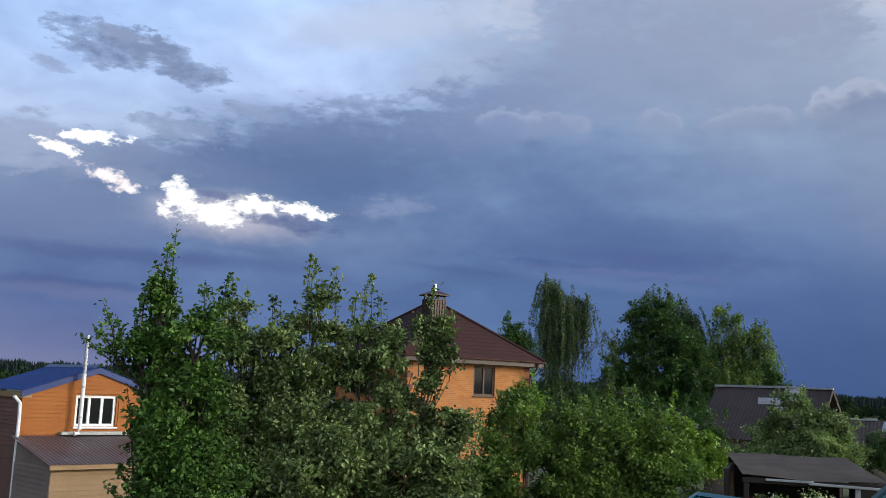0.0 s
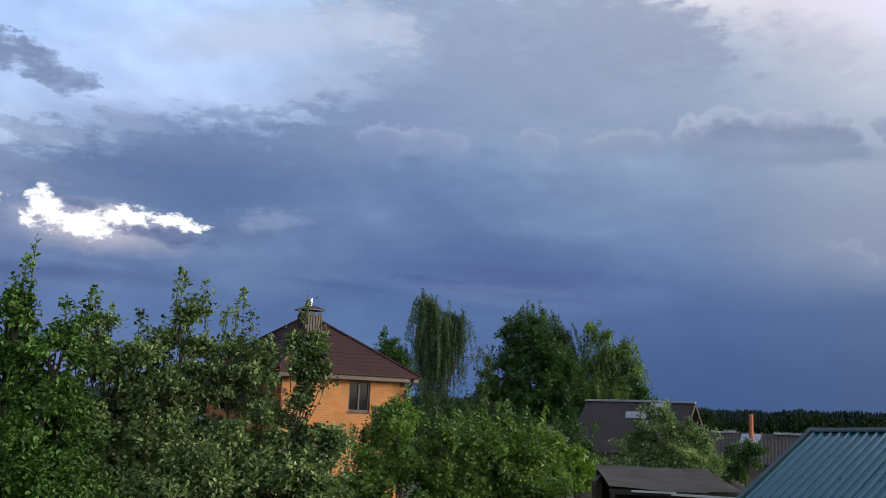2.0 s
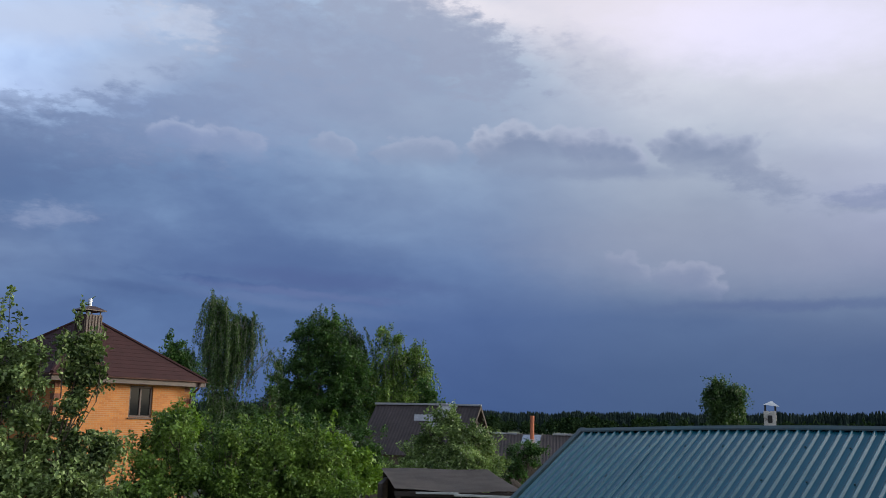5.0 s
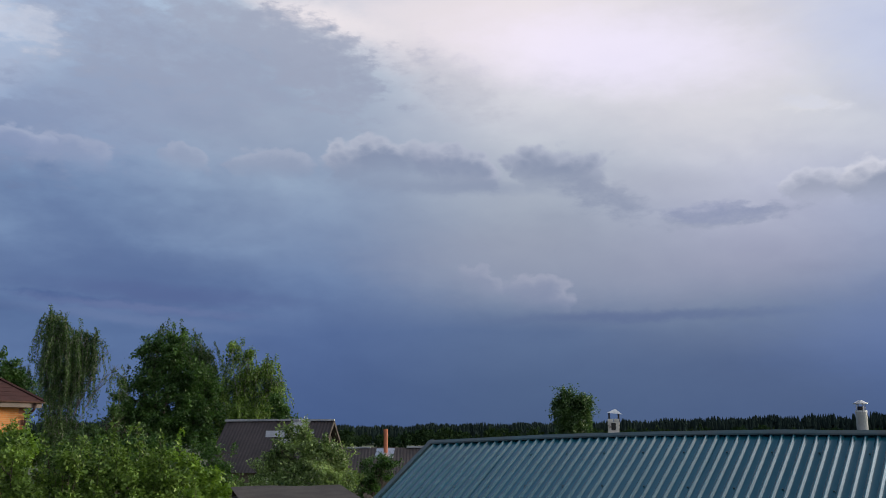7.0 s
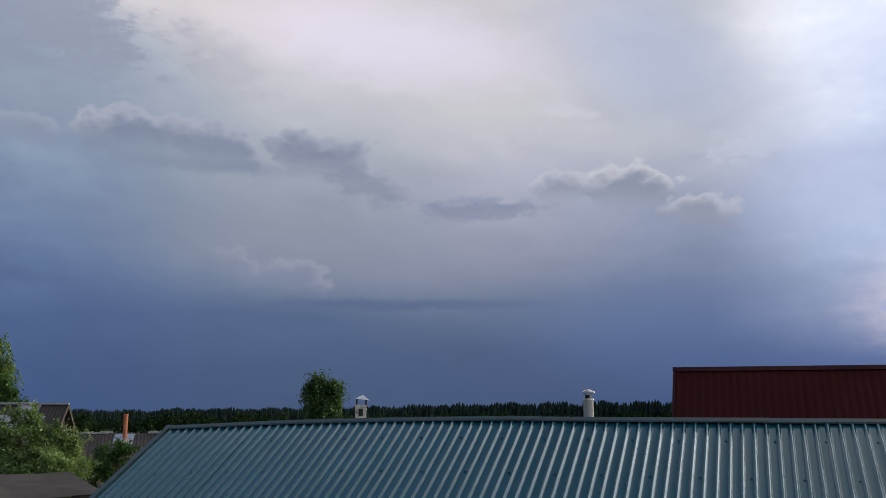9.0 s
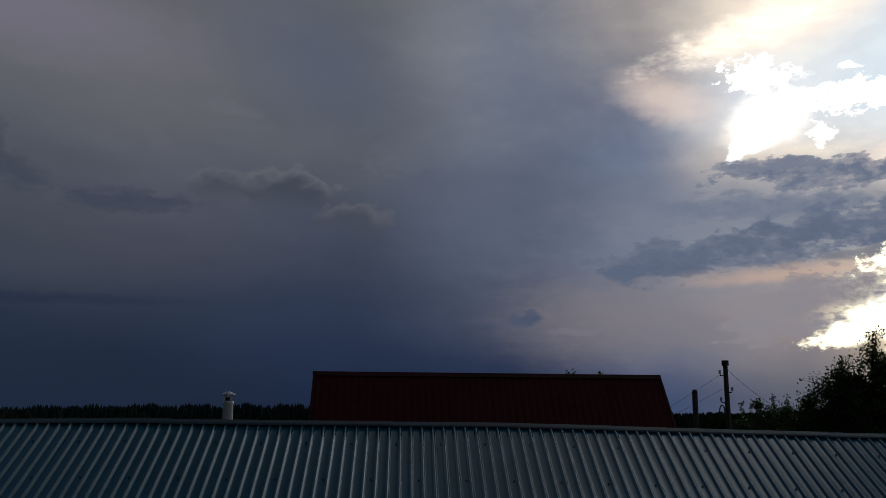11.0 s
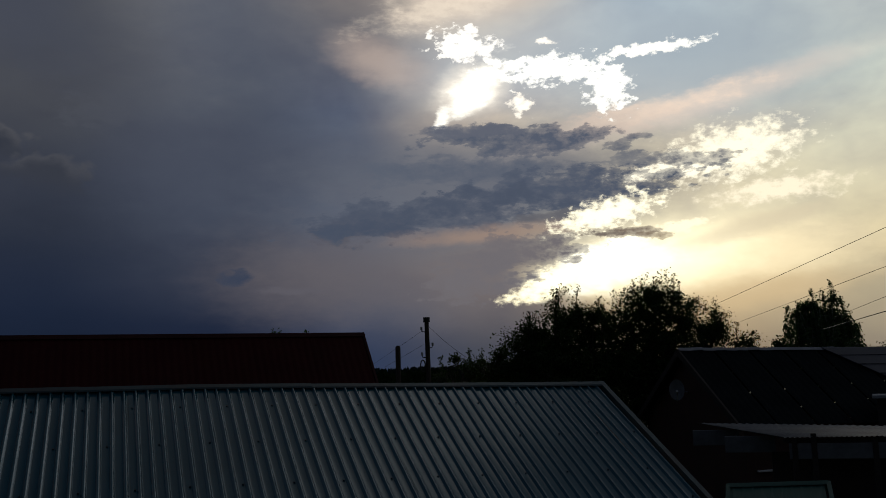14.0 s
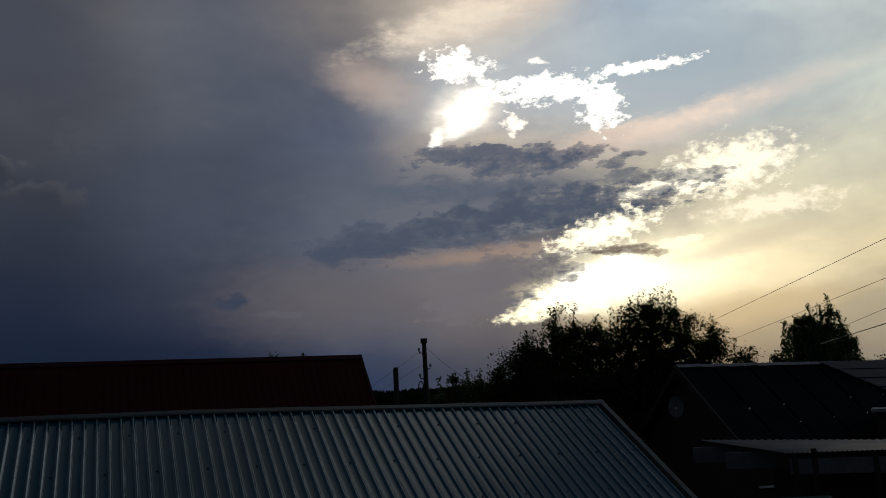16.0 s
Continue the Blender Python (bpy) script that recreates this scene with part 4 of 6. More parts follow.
# ---- orange-sided house with a blue roof and a beige lean-to ----
def siding(parent, width, z0, z1, mat, basis, cut=(), top=None, board=0.115):
    """Lapped boards up a wall in its own xz plane; cut: openings to leave clear; top(x): head of a gable."""
    z = z0
    while z < z1 - 0.02:
        h = min(board, z1 - z)
        spans = [(0.0, width)]
        if top:
            a, b = top(z + h * 0.5)
            spans = [(a, b)]
        for c in cut:
            if c[1] < z + h * 0.6 and c[3] > z + h * 0.4:
                spans = [s for a, b in spans for s in ((a, min(b, c[0])), (max(a, c[2]), b)) if s[1] - s[0] > 0.02]
        for a, b in spans:
            o = part("board", prism(bmesh.new(), [(a, -0.006, z), (a, -0.022, z), (a, -0.008, z + h - 0.006), (a, 0, z + h - 0.006), (a, 0, z)], (b - a, 0, 0)), mat, parent)
            o.matrix_basis = basis
        z += h


def build_siding_house():
    house = thing("siding_house", (-11.37, 26.83, 0), 45, "orange-sided house with a blue steel roof", "house")
    W, D, head, apex = 4.2, 3.4, 4.16, 4.86
    rise = apex - head
    win = (1.5, 3.25, 2.74, 4.15)
    bm = wall_with_holes(bmesh.new(), W, head, 0.2, [win], lambda x: rise * (1 - abs(x - W / 2) / (W / 2)))
    front = part("front_wall", bm, ORANGE_SIDING, house)

    def gable(z):
        if z <= head:
            return 0.12, W - 0.12
        k = (z - head) / rise * W / 2
        return k + 0.02, W - k - 0.02
    siding(front, W, 0.4, apex - 0.12, ORANGE_SIDING, pose(0, -0.002, 0), [(w[0] - 0.06, w[1] - 0.06, w[2] + 0.06, w[3] + 0.06) for w in (win,)], gable)
    part("corner_trim", boxed((-0.03, -0.03, 0), (0.12, 0.1, head - 0.02), 0.006), ORANGE_SIDING, house)
    part("corner_trim", boxed((W - 0.12, -0.03, 0), (W + 0.03, 0.1, head - 0.02), 0.006), ORANGE_SIDING, house)
    side = part("side_wall", boxed((0, 0.2, 0), (0.2, D, head)), BROWN_WALL, house)
    siding(side, D - 0.25, 0.3, head - 0.05, BROWN_WALL, pose(-0.002, D, 0, 0, 0, -90))
    part("side_wall", boxed((W - 0.2, 0.2, 0), (W, D, head)), BROWN_WALL, house)
    part("back_wall", boxed((0.2, D - 0.2, 0), (W - 0.2, D, head)), BROWN_WALL, house)
    build_window(house, (-0.03, 2.3, 2.9), 0.9, 1.1, -90, BROWN_TRIM, 2)
    # roof: two slopes of blue ribbed steel, verge boards and boxed eave ends
    over = 0.08
    slope = rise / (W / 2)
    for sgn in (-1, 1):
        prof = [(a - over, h) for a, h in wave(D + 2 * over, 0.2, 0.03)]
        length = W / 2 + over
        s = sheet("roof_slope", prof, [(0, 0), (-length / 2, -slope * length / 2), (-length, -slope * length)], BLUE_ROOF, house)
        s.matrix_basis = pose(W / 2, 0, apex + 0.1) @ pose(0, 0, 0, 0, 0, 90 if sgn > 0 else -90) @ (pose(0, 0, 0) if sgn > 0 else pose(-D, 0, 0))
        x_out = W / 2 + sgn * length
        z_out = apex - slope * length
        o = [(W / 2, -over, apex + 0.09), (x_out, -over, z_out + 0.09), (x_out, -over, z_out - 0.08), (W / 2, -over, apex - 0.08)]
        part("verge_board", prism(bmesh.new(), o, (0, 0.035, 0)), BLUE_ROOF, house)
        part("eave_box", boxed((min(x_out, x_out - sgn * 0.3), -over + 0.04, z_out - 0.1), (max(x_out, x_out - sgn * 0.3), D + over, z_out + 0.06), 0.01), BEIGE_SIDING if sgn < 0 else BROWN_TRIM, house)
    part("ridge_cap", prism(bmesh.new(), [(W / 2 - 0.14, -over, apex + 0.08), (W / 2, -over, apex + 0.17), (W / 2 + 0.14, -over, apex + 0.08), (W / 2, -over, apex + 0.14)], (0, D + 2 * over, 0)), BLUE_ROOF, house)
    build_window(house, (win[0], 0, win[1]), win[2] - win[0], win[3] - win[1], 0, WHITE, 3)
    # white flue that rises past the eave, with an elbow at its foot
    fx = win[0] + 0.05
    flue = part("flue", tube([(fx - 0.14, -0.28, 3.07), (fx - 0.02, -0.28, 3.08), (fx, -0.28, 3.2), (fx, -0.28, 4.75)], 0.055, 10), WHITE, house, "white flue pipe up the wall")
    part("flue_top", tube([(fx, -0.28, 4.75), (fx, -0.28, 5.85)], 0.048, 10), STEEL, flue)
    for z in (3.5, 4.35, 5.0):
        part("collar", tube([(fx, -0.28, z), (fx, -0.28, z + 0.05)], 0.064, 10), ZINC, flue)
    # rain pipe down the corner
    part("rain_pipe", tube([(-0.3, -0.15, 4.08), (-0.12, -0.12, 3.9), (-0.1, -0.12, 3.6), (-0.1, -0.12, 0.9), (-0.4, -0.3, 0.5)], 0.05, 8), WHITE, house)

    # lean-to
    lean = thing("lean_to", tuple(house.matrix_world @ Vector((-0.11, -2.46, 0))), 45, "lean-to with beige lap siding and brown steel roof", "annex")
    w2, d2, lo, hi = 4.6, 2.4, 2.46, 2.98
    f = part("front_wall", boxed((0, 0, 0), (w2, 0.1, lo - 0.04)), BEIGE_SIDING, lean)
    siding(f, w2, 0.2, lo - 0.16, BEIGE_SIDING, pose(0, -0.002, 0), board=0.13)
    o = [(0, 0.1, 0), (0, d2, 0), (0, d2, hi - 0.04), (0, 0.1, lo - 0.03)]
    s = part("side_wall", prism(bmesh.new(), o, (0.1, 0, 0)), GREY_SIDING, lean)
    siding(s, d2, 0.2, lo - 0.1, GREY_SIDING, pose(-0.002, d2, 0, 0, 0, -90), board=0.13)
    o = [(w2 - 0.1, 0.1, 0), (w2 - 0.1, d2, 0), (w2 - 0.1, d2, hi - 0.04), (w2 - 0.1, 0.1, lo - 0.03)]
    part("side_wall", prism(bmesh.new(), o, (0.1, 0, 0)), GREY_SIDING, lean)
    prof = [(a - 0.15, h) for a, h in wave(w2 + 0.3, 0.115, 0.018)]
    sheet("roof_sheet", prof, [(d2, hi + 0.03), (d2 / 2, (lo + hi) / 2 + 0.03), (-0.22, lo - 0.03)], ANNEX_ROOF, lean)
    part("fascia", boxed((-0.12, -0.2, lo - 0.16), (w2 + 0.12, -0.16, lo - 0.035), 0.006), BEIGE_SIDING, lean)
    part("flashing", boxed((1.2, d2 - 0.12, hi + 0.05), (w2, d2 + 0.02, hi + 0.14), 0.01), GREY_PAINT, lean)


build_siding_house()


def build_blue_shed():
    s = thing("blue_roofed_shed", polar(-13.6, 33.0), 20, "low shed with a blue steel roof", "shed")
    part("wall", boxed((0, 0.1, 0), (2.4, 2.4, 3.55)), OLD_WOOD, s)
    prof = [(a - 0.2, h) for a, h in wave(2.8, 0.2, 0.03)]
    sheet("roof_sheet", prof, [(2.6, 4.3), (1.2, 4.0), (-0.3, 3.62)], BLUE_ROOF, s)


build_blue_shed()


# ---- old grey-roofed house, far pipe house, low felt-roofed shed ----
def gable_roof_house(name, label, spot, turn, length, half, ridge, eave, roof_mat, wall_mat, over=0.35, pitch=0.177, rise=0.025):
    """A small gabled house: ridge along its own x, from 0 to length."""
    h = thing(name, spot, turn, label, "house")
    inner = half - 0.3
    part("wall", boxed((over, -inner, 0), (length - over, -inner + 0.15, eave + 0.1)), wall_mat, h)
    part("wall", boxed((over, inner - 0.15, 0), (length - over, inner, eave + 0.1)), wall_mat, h)
    n = max(6, int(2 * inner / 0.16))
    for x in (over, length - over - 0.12):
        for i in range(n):
            a, b = -inner + 2 * inner * i / n, -inner + 2 * inner * (i + 1) / n - 0.012
            za = ridge - (ridge - eave) * abs(a) / half - 0.1
            zb = ridge - (ridge - eave) * abs(b) / half - 0.1
            part("board", prism(bmesh.new(), [(x, a, 0), (x, b, 0), (x, b, zb), (x, a, za)], (0.12, 0, 0)), wall_mat, h)
    steps = [k / 5 for k in range(6)]
    x = 0.0
    while x < length - 0.1:
        run = min(1.06, length - x)
        prof = [(x + a, z) for a, z in wave(run, pitch, rise, "wave")]
        for side in (-1, 1):
            sheet("roof_sheet", prof, [(side * half * k, ridge - (ridge - eave) * k + (0.02 if k in (0.4, 0.8) else 0)) for k in steps], roof_mat, h, lambda px: 0.03 * math.sin(px * 0.9))
        x += run
    return h


def build_grey_house():
    h = gable_roof_house("old_house", "old board house with a patched grey corrugated roof", (14.41, 49.96, 0), -39, 5.8, 2.75, 5.45, 2.9, SLATE, OLD_WOOD)
    part("ridge_board", boxed((-0.05, -0.16, 5.44), (4.0, 0.02, 5.55), 0.01), PALE_SLATE, h, "pale ridge board")
    part("ridge_board", boxed((4.02, -0.14, 5.43), (5.85, 0.02, 5.52), 0.01), PALE_SLATE, h)
    k = (5.45 - 2.9) / 2.75
    for a, b, y0, y1 in ((3.55, 4.6, 0.1, 0.75), (2.4, 3.5, 0.62, 0.95), (3.3, 4.0, 0.6, 1.35), (4.4, 5.0, 0.7, 1.0)):
        o = [(a, -y0, 5.45 - k * y0 + 0.06), (b, -y0, 5.45 - k * y0 + 0.07), (b - 0.15, -y1, 5.45 - k * y1 + 0.07), (a + 0.1, -y1, 5.45 - k * y1 + 0.06)]
        part("roof_patch", prism(bmesh.new(), o, (0, 0.01, 0.02)), PALE_SLATE, h, "pale grey patch sheet")
    for side in (-1, 1):
        o = [(5.78, 0, 5.5), (5.78, side * 2.8, 2.95), (5.78, side * 2.8, 2.75), (5.78, 0, 5.28)]
        part("barge_board", prism(bmesh.new(), o, (0.05, 0, 0)), DARK_WOOD, h)


def build_pipe_house():
    h = gable_roof_house("pipe_house", "low house with a dark grey corrugated roof", polar(22.9, 54.5), -27, 5.2, 2.6, 4.0, 2.5, SLATE, OLD_WOOD)
    part("stove_pipe", tube([(2.25, -0.45, 3.5), (2.25, -0.45, 5.0)], 0.115, 14), TERRACOTTA, h, "orange clay stove pipe")
    part("stove_pipe_rim", tube([(2.25, -0.45, 4.93), (2.25, -0.45, 5.03)], 0.128, 14), TERRACOTTA, h)
    k = 1.5 / 2.6
    o = [(1.75, -0.15, 4.0 - k * 0.15 + 0.06), (2.75, -0.15, 4.0 - k * 0.15 + 0.06), (2.65, -1.0, 4.0 - k * 1.0 + 0.06), (1.65, -1.0, 4.0 - k * 1.0 + 0.06)]
    part("flashing", prism(bmesh.new(), o, (0, 0.01, 0.02)), STEEL, h, "bright sheet-metal flashing")
    part("ridge_board", boxed((3.4, -0.15, 3.99), (5.25, 0.05, 4.1), 0.01), PALE_SLATE, h)
    part("ridge_board", boxed((-0.05, -0.15, 3.99), (1.4, 0.05, 4.08), 0.01), PALE_SLATE, h)


def build_felt_shed():
    """Low lean-to shed; its front edge faces the garden."""
    h = thing("felt_shed", polar(17.3, 21.0), -20, "low shed with sagging felt roof and pale fascia", "shed")
    w, d, front, back = 2.7, 4.2, 3.2, 3.42
    bm = bmesh.new()
    grid = [[bm.verts.new((x * w + (0.25 if y == 0 else -0.35 + 0.35 * (1 - y)) * (1 - x) * 0 - 0.55 * y, y * d, front + (back - front) * y - 0.05 * math.sin(math.pi * x) * (1 - y) + 0.012 * math.sin(9 * x + 5 * y))) for x in [i / 8 for i in range(9)]] for y in [j / 6 for j in range(7)]]
    for r0, r1 in zip(grid, grid[1:]):
        for i in range(8):
            bm.faces.new((r0[i], r0[i + 1], r1[i + 1], r1[i]))
    bmesh.ops.solidify(bm, geom=bm.faces, thickness=0.05)
    part("felt_roof", bm, FELT, h)
    part("fascia", boxed((0.45, -0.03, front - 0.105), (1.35, 0.0, front - 0.06), 0.006), GREY_PAINT, h, "pale fascia board")
    f = part("fascia", boxed((1.2, -0.045, front - 0.115), (2.75, -0.015, front - 0.065), 0.006), GREY_PAINT, h)
    f.rotation_euler = (0, radians(1.0), 0)
    part("beam", boxed((0.0, 0.02, front - 0.16), (2.6, 0.12, front - 0.06)), DARK_WOOD, h)
    for x in (0.02, 2.1, 2.5):
        part("post", boxed((x, 0.03, 0), (x + 0.1, 0.13, front - 0.16), 0.008), GREY_PAINT if x > 2 else DARK_WOOD, h)
    part("back_wall", boxed((-0.5, d - 0.15, 0), (2.0, d - 0.05, back - 0.1)), DARK_WOOD, h)
    part("side_wall", boxed((-0.45, 1.4, 0), (-0.35, d - 0.2, front)), DARK_WOOD, h)
    part("side_wall", boxed((2.2, 1.4, 0), (2.3, d - 0.2, front)), DARK_WOOD, h)
    for i in range(7):
        for j in range(3):
            part("block", boxed((-0.55 + j * 0.2, 0.2, 1.2 + i * 0.2), (-0.36 + j * 0.2, 0.4, 1.38 + i * 0.2), 0.01), WHITE_BRICK, h)


def build_low_teal_roof(name, label, a, b, depth, drop, steel, pitch=0.115):
    """A small single-slope teal roof on posts: a and b are the ends of its upper edge."""
    a, b = Vector(a), Vector(b)
    run = b - a
    turn = math.degrees(math.atan2(run.y, run.x))
    h = thing(name, (a.x, a.y, 0), turn, label, "shed")
    L = math.hypot(run.x, run.y)
    lift = lambda x: run.z * x / L
    prof = wave(L, pitch, 0.008)
    sheet("roof_sheet", prof, [(0, a.z), (-depth / 2, a.z - drop / 2), (-depth, a.z - drop)], steel, h, lift)
    part("edge_cap", prism(bmesh.new(), [(0, -0.06, a.z + 0.0), (0, 0.02, a.z + 0.04), (0, 0.06, a.z - 0.1), (0, 0.0, a.z)], (L, 0, run.z)), steel, h)
    for x in (0, L):
        o = [(x - 0.02, 0.02, a.z + lift(x) + 0.035), (x + 0.03, 0.02, a.z + lift(x) + 0.035), (x + 0.03, -depth, a.z + lift(x) - drop + 0.035), (x - 0.02, -depth, a.z + lift(x) - drop + 0.035)]
        part("verge_trim", prism(bmesh.new(), o, (0, 0, -0.06)), steel, h)
    part("wall", boxed((0.15, -0.2, 0), (L - 0.15, -0.08, a.z - 0.3)), DARK_WOOD, h)
    part("wall", boxed((0.15, -depth + 0.15, 0), (L - 0.15, -depth + 0.27, a.z - drop - 0.1)), DARK_WOOD, h)


def build_plank_pile():
    p = thing("plank_pile", polar(24.0, 25.0), -30, "pale offcut planks leaning on a dark stack", "planks")
    part("stack", boxed((-0.5, 0.1, 0), (0.6, 0.5, 2.9)), DARK_WOOD, p)
    for i, (x, tilt) in enumerate(((-0.15, -35), (0.1, -20), (0.25, -50))):
        o = part("plank", boxed((-0.045, 0, -0.2), (0.045, 0.03, 0.18), 0.006), OLD_WOOD, p, "pale sawn plank")
        o.matrix_basis = pose(x, 0.03 - 0.04 * i, 3.05, 0, tilt, 0)


build_plank_pile()
build_grey_house()
build_pipe_house()
build_felt_shed()
build_low_teal_roof("garden_shed", "small shed with a low teal steel roof", sight(14.75, -5.05, 13.5), sight(21.5, -5.55, 12.6), 1.5, 0.5, TEAL)
build_low_teal_roof("garden_shed", "small shed with a dull green steel roof", sight(97.1, -6.55, 13.2), sight(102.3, -6.38, 13.2), 1.6, 0.55, GREEN_SHEET)


# ---- lone chimneys that show over the ridge ----
def build_chimneys():
    c = thing("brick_chimney", polar(38.5, 28.0), -38.5, "whitewashed brick chimney with iron cowl brackets", "chimney")
    first = None
    z, k = 2.0, 0
    while z < 5.0:
        for i in range(2):
            for j in range(2):
                a = -0.16 + 0.165 * i
                b = -0.16 + 0.165 * j
                if first is None:
                    first = part("brick", boxed((0, 0, 0), (0.155, 0.155, 0.085), 0.008), WHITE_BRICK, c)
                    o = first
                else:
                    o = new("brick", first.data)
                    o.parent = c
                o.location = (a + 0.006 * math.sin(k * 5.1), b + 0.006 * math.cos(k * 3.3), z)
                k += 1
        z += 0.093
    part("stack_core", boxed((-0.155, -0.155, 0), (0.155, 0.155, 4.98)), WHITE_BRICK, c)
    for x in (-0.14, 0.12):
        part("bracket", boxed((x, -0.15, 4.9), (x + 0.05, -0.1, 5.22), 0.005), SOOT, c)
        part("bracket", boxed((x, 0.1, 4.9), (x + 0.05, 0.15, 5.22), 0.005), SOOT, c)
    part("flue_mouth", boxed((-0.06, -0.18, 4.75), (0.06, -0.15, 4.95), 0.01), SOOT, c)
    bm = bmesh.new()
    bmesh.ops.create_cone(bm, cap_ends=True, segments=4, radius1=0.3, radius2=0.03, depth=0.12, matrix=pose(0.05, 0, 5.27, 6, 4, 45))
    part("cowl", bm, ZINC, c, "tilted zinc cowl")

    m = thing("steel_chimney", polar(51.8, 30.0), -51.8, "pale round steel chimney with a rain cap", "chimney")
    part("shaft", tube([(0, 0, 0), (0, 0, 5.25)], 0.155, 18), GREY_PAINT, m, "pale painted shaft")
    part("collar", tube([(0, 0, 5.2), (0, 0, 5.25)], 0.166, 18), ZINC, m)
    for k in range(4):
        a = k * math.tau / 4 + 0.5
        part("cap_strut", boxed((0.13 * math.cos(a) - 0.012, 0.13 * math.sin(a) - 0.012, 5.22), (0.13 * math.cos(a) + 0.012, 0.13 * math.sin(a) + 0.012, 5.46)), ZINC, m)
    part("inner_flue", tube([(0, 0, 5.22), (0, 0, 5.36)], 0.09, 12), SOOT, m)
    bm = bmesh.new()
    bmesh.ops.create_cone(bm, cap_ends=True, segments=18, radius1=0.205, radius2=0.05, depth=0.08, matrix=pose(0, 0, 5.49))
    part("rain_cap", bm, STEEL, m)
    part("rain_cap_rim", tube([(0, 0, 5.43), (0, 0, 5.46)], 0.205, 18), ZINC, m)


build_chimneys()


# ---- dark houses, awning and poles in the west ----
def build_west_house():
    p1, p2 = polar(95.11, 27.0), polar(107.26, 31.0)
    run = p2 - p1
    turn = math.degrees(math.atan2(run.y, run.x))
    L = run.length + 4.0
    h = thing("west_house", (p1.x, p1.y, 0), turn, "dark house with a green-grey corrugated roof", "house")
    top, eave, half = 5.08, 3.18, 2.9
    lift = lambda x: -0.022 * x
    x = 0.0
    while x < L - 0.1:
        r = min(1.06, L - x)
        prof = [(x + a, z) for a, z in wave(r, 0.2, 0.012, "wave")]
        for side in (-1, 1):
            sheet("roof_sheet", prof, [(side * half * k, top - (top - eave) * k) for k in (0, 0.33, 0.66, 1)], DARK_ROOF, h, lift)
        x += r
    x = 0.0
    rng = random.Random(8)
    while x < L:
        part("ridge_tile", prism(bmesh.new(), [(x, -0.09, top - 0.03), (x, 0, top + 0.05), (x, 0.09, top - 0.03), (x, 0, top + 0.02)], (0.36, 0, rng.uniform(-0.02, 0.01))), PALE_SLATE, h).location = (0, 0, lift(x) + 0.02)
        x += 0.34
    # purple-grey sheeting over the farther part of the slope
    k = (top - eave) / half
    o = [(4.35, -0.05, top - k * 0.05), (L, -0.05, top - k * 0.05), (L, -1.5, top - k * 1.5), (5.6, -1.5, top - k * 1.5)]
    s = part("roof_cover", prism(bmesh.new(), [(a, b, c + 0.07 + lift(a)) for a, b, c in o], (0, 0, 0.02)), PURPLE_SHEET, h, "purple-grey sheeting")
    for i in range(3):
        part("seam", tube([(4.6 + i * 0.35, -0.4 - 0.4 * i, top - k * (0.4 + 0.4 * i) + 0.1 + lift(5)), (L, -0.4 - 0.4 * i, top - k * (0.4 + 0.4 * i) + 0.1 + lift(L))], 0.012, 5), DARK_ROOF, s)
    o = [(0.25, -half + 0.25, 0), (0.25, half - 0.25, 0), (0.25, half - 0.25, eave + 0.1), (0.25, 0, top - 0.1), (0.25, -half + 0.25, eave + 0.1)]
    part("gable_wall", prism(bmesh.new(), o, (0.2, 0, 0)), RED_BROWN_WALL, h)
    part("wall", boxed((0.45, -half + 0.25, 0), (L, -half + 0.45, eave + 0.05)), RED_BROWN_WALL, h)
    part("wall", boxed((0.45, half - 0.45, 0), (L, half - 0.25, eave + 0.05)), RED_BROWN_WALL, h)
    for side in (-1, 1):
        o = [(-0.05, 0, top + 0.03), (-0.05, side * half, eave + 0.03), (-0.05, side * half, eave - 0.15), (-0.05, 0, top - 0.15)]
        part("barge_board", prism(bmesh.new(), o, (0.06, 0, 0)), DARK_WOOD, h)
    w = build_window(h, (0.55, -half + 0.25, 2.1), 0.75, 0.9, 0, WHITE, 2)
    # satellite dish on the gable
    dish = thing("satellite_dish", sight(94.86, -1.23, 25.7), -94.86, "pale round satellite dish on a house gable", "satellite dish")
    bm = bmesh.new()
    rings = []
    for j in range(6):
        r = 0.27 * j / 5
        rings.append([bm.verts.new((r * 0.72 * math.cos(i * math.tau / 20), -0.02 - 0.06 * (1 - (j / 5) ** 2) * -1, r * math.sin(i * math.tau / 20))) for i in range(20)] if j else [bm.verts.new((0, 0.04, 0))])
    for i in range(20):
        bm.faces.new((rings[0][0], rings[1][i], rings[1][(i + 1) % 20]))
    for r0, r1 in zip(rings[1:], rings[2:]):
        for i in range(20):
            bm.faces.new((r0[i], r1[i], r1[(i + 1) % 20], r0[(i + 1) % 20]))
    part("reflector", bm, DULL_BOARD, dish, smooth=True)
    part("feed_arm", tube([(0, 0.02, -0.28), (0, -0.3, -0.05)], 0.012, 6), ZINC, dish)
    part("receiver", tube([(0, -0.34, -0.02), (0, -0.27, -0.06)], 0.03, 8), GREY_PAINT, dish)
    part("wall_arm", tube([(0, 0.04, 0), (0, 0.3, -0.05), (0.3, 1.6, -0.1)], 0.02, 6), ZINC, dish)

    # corrugated awning in front
    a, b = sight(95.8, -3.12, 23.6), sight(107.5, -3.45, 23.6)
    c, d = sight(100.35, -3.98, 20.3), sight(107.8, -3.9, 20.6)
    aw = thing("awning", (c.x, c.y, 0), math.degrees(math.atan2((d - c).y, (d - c).x)), "flat corrugated awning on posts before a house", "awning")
    inv = aw.matrix_world.inverted()
